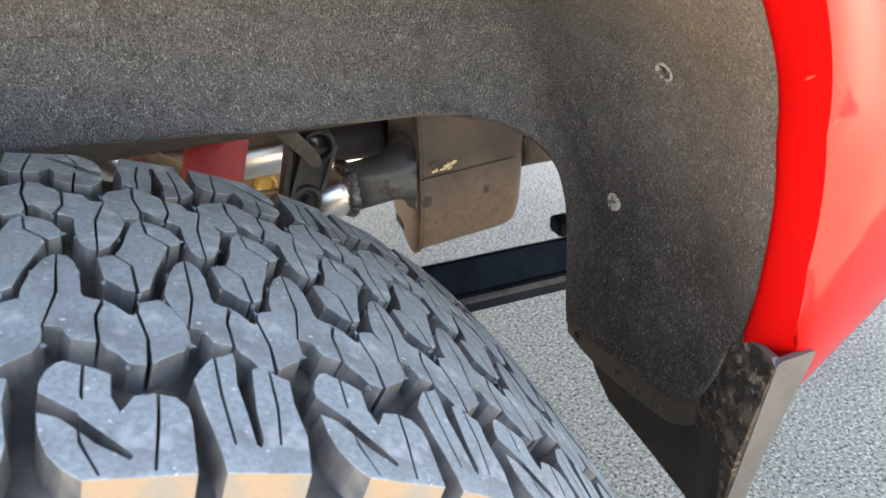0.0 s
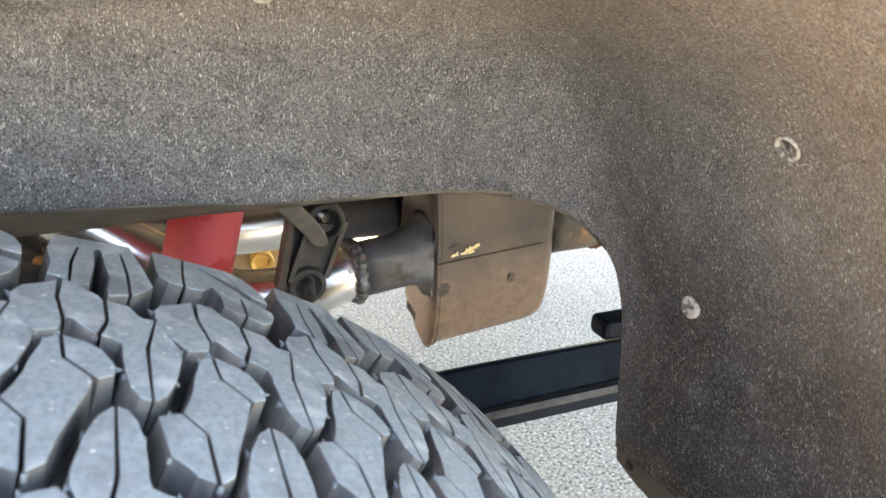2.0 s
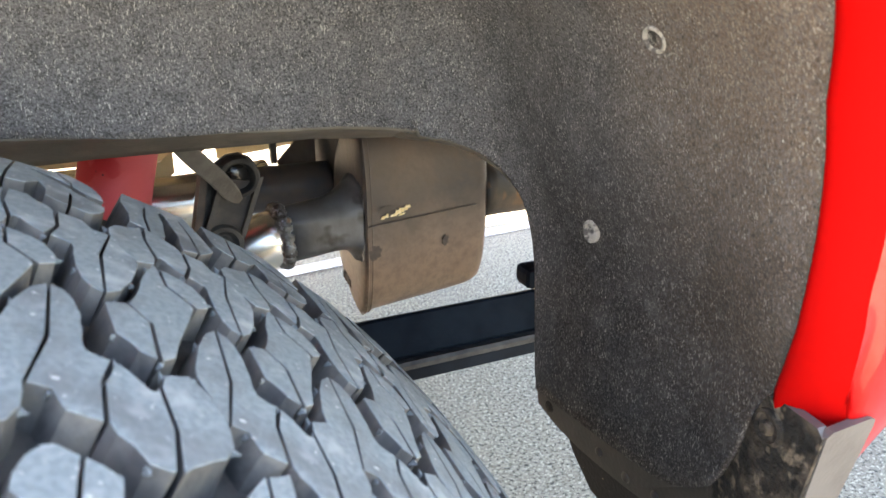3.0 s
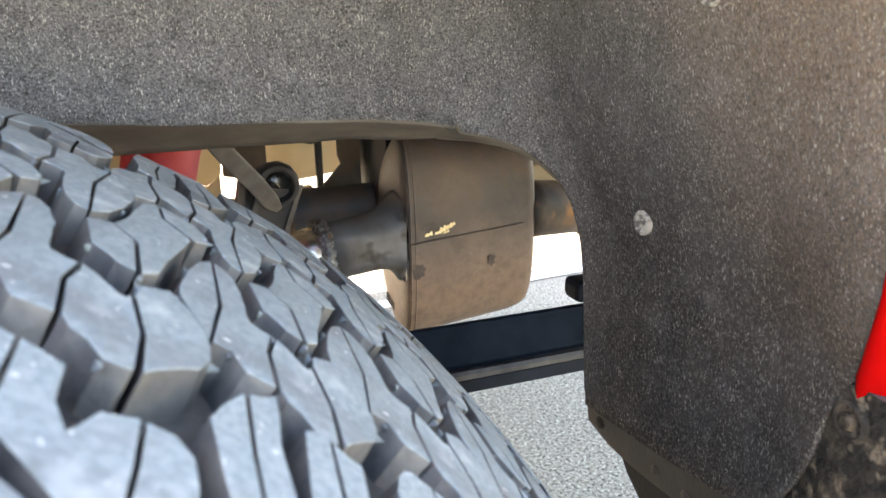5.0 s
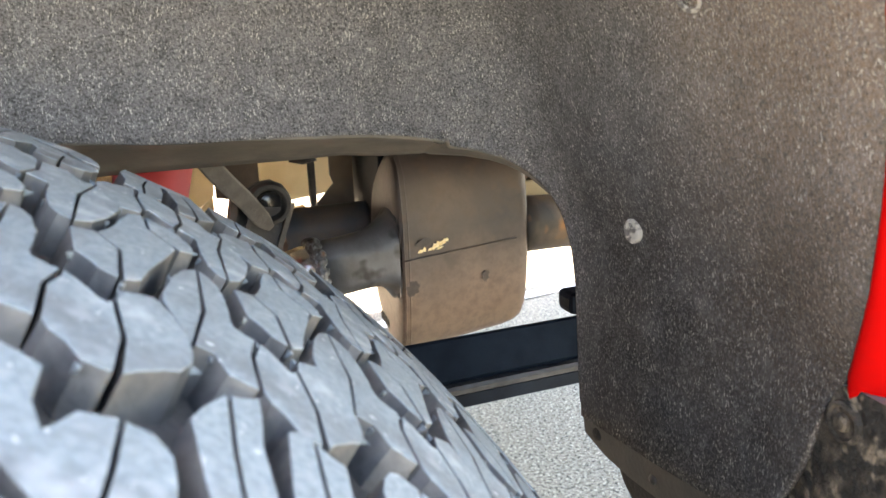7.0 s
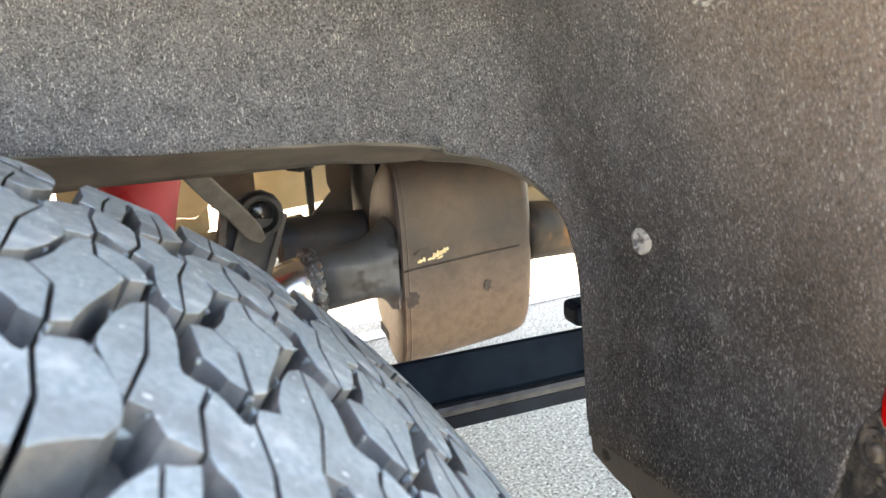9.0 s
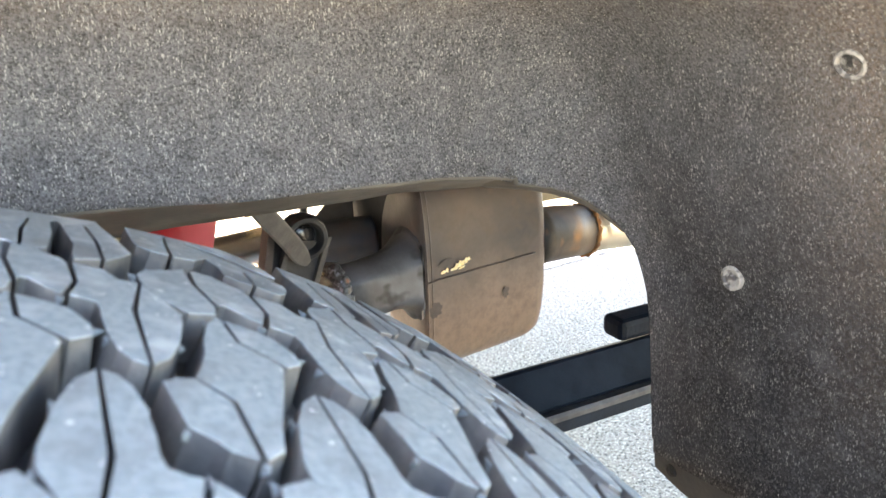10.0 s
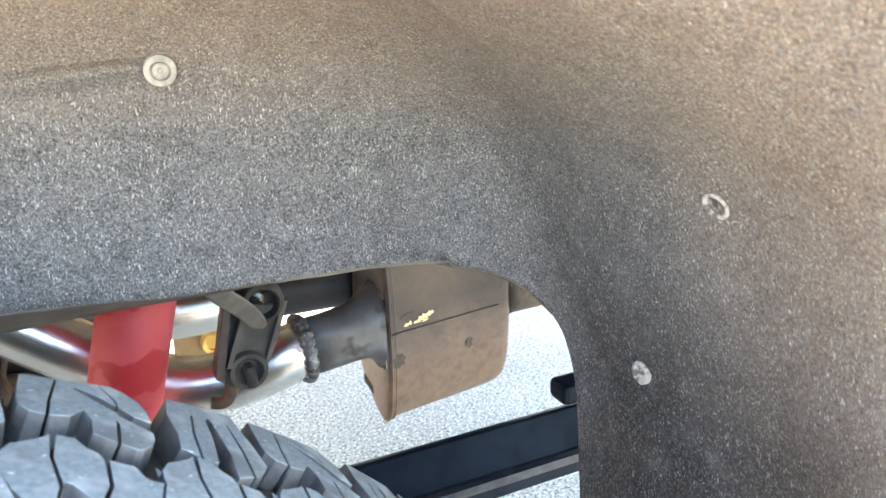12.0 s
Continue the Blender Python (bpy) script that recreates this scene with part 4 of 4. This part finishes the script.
def build_hanger():
    """The plate with its rubber ring by which the exhaust hangs."""
    ob = thing("exhaust_hanger", "black exhaust hanger plate with rubber isolator and bolts", "exhaust hanger")
    y = 0.826

    def place(u, v, w):
        return (u, y - w, v)

    outline = [(0.268, 0.676), (0.274, 0.660), (0.287, 0.6535), (0.303, 0.656), (0.313, 0.668), (0.325, 0.700), (0.334, 0.736), (0.334, 0.750), (0.328, 0.759), (0.317, 0.7645), (0.305, 0.7635), (0.294, 0.757), (0.286, 0.748)]
    part("plate", plate(outline, 0.004, place), HANGER_DUSTY, ob)
    part("plate_edge", plate([(0.262, 0.676), (0.2685, 0.672), (0.2865, 0.765), (0.2805, 0.765)], 0.022, place), BROWN_EDGE, ob, "worn brownish edge")
    for u, v, r, name in ((0.2935, 0.677, 0.0195, "lower_isolator"), (0.3125, 0.7435, 0.0195, "upper_isolator")):
        c = Vector((u, y - 0.004, v))
        rows = [(r * 0.45, 0.0), (r * 0.93, 0.0), (r, 0.003), (r, 0.013), (r * 0.93, 0.0165), (r * 0.72, 0.0165), (r * 0.62, 0.011), (r * 0.45, 0.008)]
        if name == "upper_isolator":
            rows = [(0.0, 0.0), (r, 0.0), (r * 1.08, 0.004), (r * 1.08, 0.014), (r * 0.98, 0.0185), (r * 0.82, 0.019), (r * 0.70, 0.016), (r * 0.66, 0.004), (0.0, 0.003)]
        bm = turned(rows, "Y", 32)
        bmesh.ops.transform(bm, matrix=Matrix.Translation(c) @ pose(0, 0, 0, 180, 0, 0), verts=bm.verts)
        iso = part(name, bm, HANGER if name == "upper_isolator" else HANGER_DUSTY, ob, "black rubber ring", True, 40)
        if name == "lower_isolator":
            pin = tube([(u, y - 0.004, v + 0.002), (u, y - 0.022, v), (u + 0.0005, y - 0.026, v - 0.006), (u + 0.001, y - 0.026, v - 0.013)], [0.0058, 0.0058, 0.0055, 0.0048], 16)
            part("pin", pin, HANGER, iso, "dark steel pin", True, 40)
        else:
            core = turned([(0.0, 0.0075), (0.005, 0.0072), (0.0095, 0.0055), (0.0120, 0.0038), (0.0128, 0.0032)], "Y", 24)
            bmesh.ops.transform(core, matrix=Matrix.Translation(c) @ pose(0, 0, 0, 180, 0, 0), verts=core.verts)
            part("core", core, SHINY_BLACK, iso, "shiny black moulded core", True, 40)
    web = [(0.279, 0.690), (0.308, 0.688), (0.324, 0.708), (0.333, 0.736), (0.297, 0.742), (0.290, 0.722)]
    part("rubber_web", plate(web, 0.009, lambda u, v, w: (u, y - 0.004 - w, v)), HANGER_DUSTY, ob, "moulded rubber web")
    for (u0, v0), (u1, v1) in (((0.275, 0.684), (0.297, 0.742)), ((0.312, 0.684), (0.334, 0.742))):
        rib = [(u0 - 0.0025, v0), (u0 + 0.0025, v0), (u1 + 0.0025, v1), (u1 - 0.0025, v1)]
        part("rib", plate(rib, 0.007, lambda u, v, w: (u, y - 0.0135 - w, v)), HANGER_DUSTY, ob)
    # the flat strap comes down from above, towards the isolator's middle
    strap = smooth_line([(0.236, 0.712, 0.828), (0.262, 0.738, 0.788), (0.288, 0.775, 0.754), (0.3035, 0.797, 0.731), (0.3110, 0.806, 0.7215)], 24)
    bm = bmesh.new()
    rings = []
    for k, p in enumerate(strap):
        way = (Vector(strap[min(k + 1, 23)]) - Vector(strap[max(k - 1, 0)])).normalized()
        side = way.cross(Vector((0, -1, 0))).normalized()
        out = side.cross(way).normalized()
        half = (0.0085, 0.0085, 0.0078, 0.0062, 0.0035)[max(0, k - 19)]
        rings.append([bm.verts.new(Vector(p) + side * a * half + out * b * 0.0025) for a, b in ((-1, -1), (-1, 0.6), (-0.8, 1), (0.8, 1), (1, 0.6), (1, -1))])
    for p, q in zip(rings, rings[1:]):
        for k in range(6):
            bm.faces.new((p[k], p[(k + 1) % 6], q[(k + 1) % 6], q[k]))
    bm.faces.new(rings[0])
    bm.faces.new(rings[-1])
    part("strap", bm, STRAP, ob, "grey slanting steel strap")
    part("hook", tube(smooth_line([(0.280, 0.832, 0.668), (0.279, 0.833, 0.652), (0.2775, 0.835, 0.645), (0.274, 0.837, 0.638), (0.268, 0.840, 0.634), (0.260, 0.844, 0.634)], 20), 0.0068, 12), RUSTY_DARK, ob, "rusty hanger rod", True)
    return ob


build_hanger()

shock = thing("shock_absorber", "red painted shock absorber with rubbed darker marks", "shock absorber")
part("body_tube", tube([(0.119, 0.860, 0.40), (0.2565, 0.860, 0.95)], 0.0352, 40), SHOCK_RED, shock, "", True)
part("lower_eye", turned([(0.012, -0.025), (0.03, -0.025), (0.03, 0.025), (0.012, 0.025)], "Y", 24), HANGER, shock).location = (0.1115, 0.860, 0.37)

# ---- frame and underside ----
def profile_bar(section, x0, x1):
    bm = bmesh.new()
    a = [bm.verts.new((x0, y, z)) for y, z in section]
    b = [bm.verts.new((x1, y, z)) for y, z in section]
    bm.faces.new(a)
    bm.faces.new(b)
    for k in range(len(a)):
        m = (k + 1) % len(a)
        bm.faces.new((a[k], a[m], b[m], b[k]))
    return bm


bar = thing("frame_bar", "black painted steel bar with lower flange and bump block", "steel bar")
part("web", profile_bar([(0.672, 0.633), (0.668, 0.632), (0.646, 0.605), (0.648, 0.601), (0.676, 0.601), (0.680, 0.630)], 0.20, 0.86), BEAM, bar)
part("flange", profile_bar([(0.637, 0.603), (0.635, 0.600), (0.635, 0.596), (0.638, 0.594), (0.680, 0.594), (0.680, 0.6005), (0.647, 0.6005)], 0.20, 0.86), WORN_BLACK, bar, "worn grey flange edge")
part("foot", profile_bar([(0.650, 0.594), (0.644, 0.590), (0.643, 0.579), (0.646, 0.577), (0.680, 0.577), (0.680, 0.5935)], 0.20, 0.86), BEAM, bar)
part("block", box((0.562, 0.668, 0.6335), (0.66, 0.698, 0.655), 0.006), BEAM, bar)
part("bracket", box((0.80, 0.66, 0.60), (0.84, 0.84, 0.90), 0.004), BEAM, bar)

far = thing("far_exhaust_pipe", "wide bright exhaust pipe bend behind the shock", "exhaust pipe")
part("tube", tube(smooth_line([(-0.6, 1.32, 0.74), (-0.1, 1.24, 0.69), (0.12, 1.21, 0.63), (0.24, 1.19, 0.613), (0.33, 1.19, 0.613), (0.42, 1.20, 0.62)], 40), 0.041, 36), CHROME, far, "", True)

bush = thing("bushing_bracket", "yellow zinc-plated bracket with rubber bushing", "bracket")
part("bracket", plate([(0.255, 0.525), (0.335, 0.525), (0.345, 0.575), (0.255, 0.575)], 0.006, lambda u, v, w: (u, 1.215 + w, v)), TAN, bush)
ring = turned([(0.005, 0.0), (0.011, 0.0), (0.012, -0.006), (0.017, -0.010), (0.019, -0.004), (0.019, 0.006), (0.005, 0.006)], "Y", 28)
bmesh.ops.translate(ring, vec=(0.311, 1.212, 0.544), verts=ring.verts)
part("bushing", ring, YELLOW, bush, "yellowed round bushing", True, 40)

# made-up dark tube standing in for the shadow above the tie tube
low = thing("shadow_tube", "dark tube added for the shadow above the dusty tube", "axle link")
part("tube", tube([(-0.12, 1.13, 0.665), (0.06, 1.13, 0.606), (0.105, 1.13, 0.589), (0.12, 1.13, 0.580)], [0.022, 0.022, 0.020, 0.010], 24), HANGER, low, "", True)

diag = thing("tie_tube", "dusty grey-tan metal tube lying below the frame", "steel tube")
part("tube", tube(smooth_line([(-0.20, 1.10, 0.590), (0.05, 1.10, 0.571), (0.11, 1.10, 0.560), (0.145, 1.10, 0.548), (0.168, 1.10, 0.535)], 20), [0.030] * 14 + [0.029, 0.027, 0.025, 0.022, 0.018, 0.012], 28), DUSTY, diag, "", True)

hose = thing("corrugated_hose", "black corrugated plastic hose", "hose")
turns = 60
part("hose", tube([(0.050 + 0.004 * math.sin(k / 9), 1.0, 0.56 + 0.0035 * k) for k in range(turns)], [0.0088 if k % 2 else 0.0072 for k in range(turns)], 16), HANGER, hose)

plate_ob = thing("heat_shield", "dusty tan heat shield plate with cut corner", "heat shield")
part("panel", plate([(0.36, 0.648), (0.445, 0.656), (0.470, 0.660), (0.52, 0.664), (0.52, 0.95), (0.36, 0.95)], 0.004, lambda u, v, w: (u, 1.285 + w + 0.15 * max(0.0, 0.672 - v), v)), TANBRIGHT, plate_ob)
part("panel", plate([(0.10, 0.672), (0.253, 0.672), (0.270, 0.669), (0.290, 0.685), (0.292, 0.714), (0.292, 0.95), (0.10, 0.95)], 0.004, lambda u, v, w: (u, 1.215 + w, v)), TANBRIGHT, plate_ob)
part("fold", plate([(0.10, 0.668), (0.253, 0.671), (0.270, 0.668), (0.289, 0.683), (0.288, 0.652), (0.272, 0.642), (0.24, 0.650), (0.10, 0.648)], 0.004, lambda u, v, w: (u, 1.2195 + w - 0.3 * (0.685 - v), v)), TANBRIGHT, plate_ob, "folded lower edge of the shield")
part("brace", plate([(0.294, 0.679), (0.325, 0.673), (0.358, 0.690), (0.358, 0.95), (0.294, 0.95)], 0.004, lambda u, v, w: (u, 1.225 + w, v)), DUSTY_BROWN, plate_ob, "dusty brown brace")
part("strut", box((0.440, 1.26, 0.637), (0.450, 1.275, 0.95), 0.002), HANGER, plate_ob, "dark thin strut")
part("knob", turned([(0.0, 0.0), (0.02, 0.0), (0.022, -0.006), (0.0, -0.012)], "Z", 20), HANGER, plate_ob, "dark round knob").location = (0.432, 1.262, 0.724)

frame_rail = thing("frame_rail", "brown-black chassis rail under the bed", "chassis rail")
part("rail", box((-1.3, 1.30, 0.80), (1.26, 1.38, 0.95), 0.006), HANGER, frame_rail)
part("rail", box((-1.3, 0.76, 0.84), (1.26, 0.84, 0.99), 0.006), HANGER, frame_rail)
part("gusset", plate([(0.480, 0.600), (0.480, 0.95), (0.446, 0.95), (0.4465, 0.712), (0.451, 0.699), (0.4245, 0.672), (0.4245, 0.600)], 0.005, lambda u, v, w: (u, 1.14 + w, v)), DUSTY_BROWN, frame_rail, "dusty brown gusset plate")
# black sheet added where only a dark gap shows beside the muffler
part("gap_filler", box((0.484, 1.022, 0.585), (0.494, 1.20, 0.95), 0.002), BEAM, frame_rail)
tail = thing("tail_pipe", "bright tail pipe behind the muffler outlet", "exhaust pipe")
part("tube", tube(smooth_line([(0.728, 0.945, 0.652), (0.82, 0.953, 0.645), (0.95, 0.97, 0.645), (1.25, 0.98, 0.65)], 20), 0.031, 28), TAIL, tail, "", True)
part("lower_bar", box((0.62, 1.06, 0.664), (1.24, 1.10, 0.690), 0.004), TAN, frame_rail, "dusty tan lower bar")
part("upper_bar", box((0.62, 1.065, 0.6905), (1.24, 1.11, 0.80), 0.004), RUSTY_DARK, frame_rail, "red-brown primed web")

spring = thing("spring_bracket", "dark rusty spring bracket beside the hose", "bracket")
part("cheek", box((-0.16, 1.03, 0.50), (0.046, 1.05, 0.80), 0.006), HANGER, spring)
part("cheek", box((-0.16, 1.16, 0.50), (0.060, 1.18, 0.80), 0.006), HANGER, spring)
part("bolt", tube([(0.034, 1.022, 0.652), (0.034, 1.175, 0.652)], 0.009, 12), RUST, spring, "rusty orange bolt")
part("clip", tube(smooth_line([(0.070, 1.0, 0.70), (0.073, 0.99, 0.665), (0.067, 1.0, 0.640), (0.074, 1.0, 0.615), (0.080, 1.01, 0.605)], 14), 0.0026, 8), RUSTY_DARK, spring, "rusty wire clip", True)
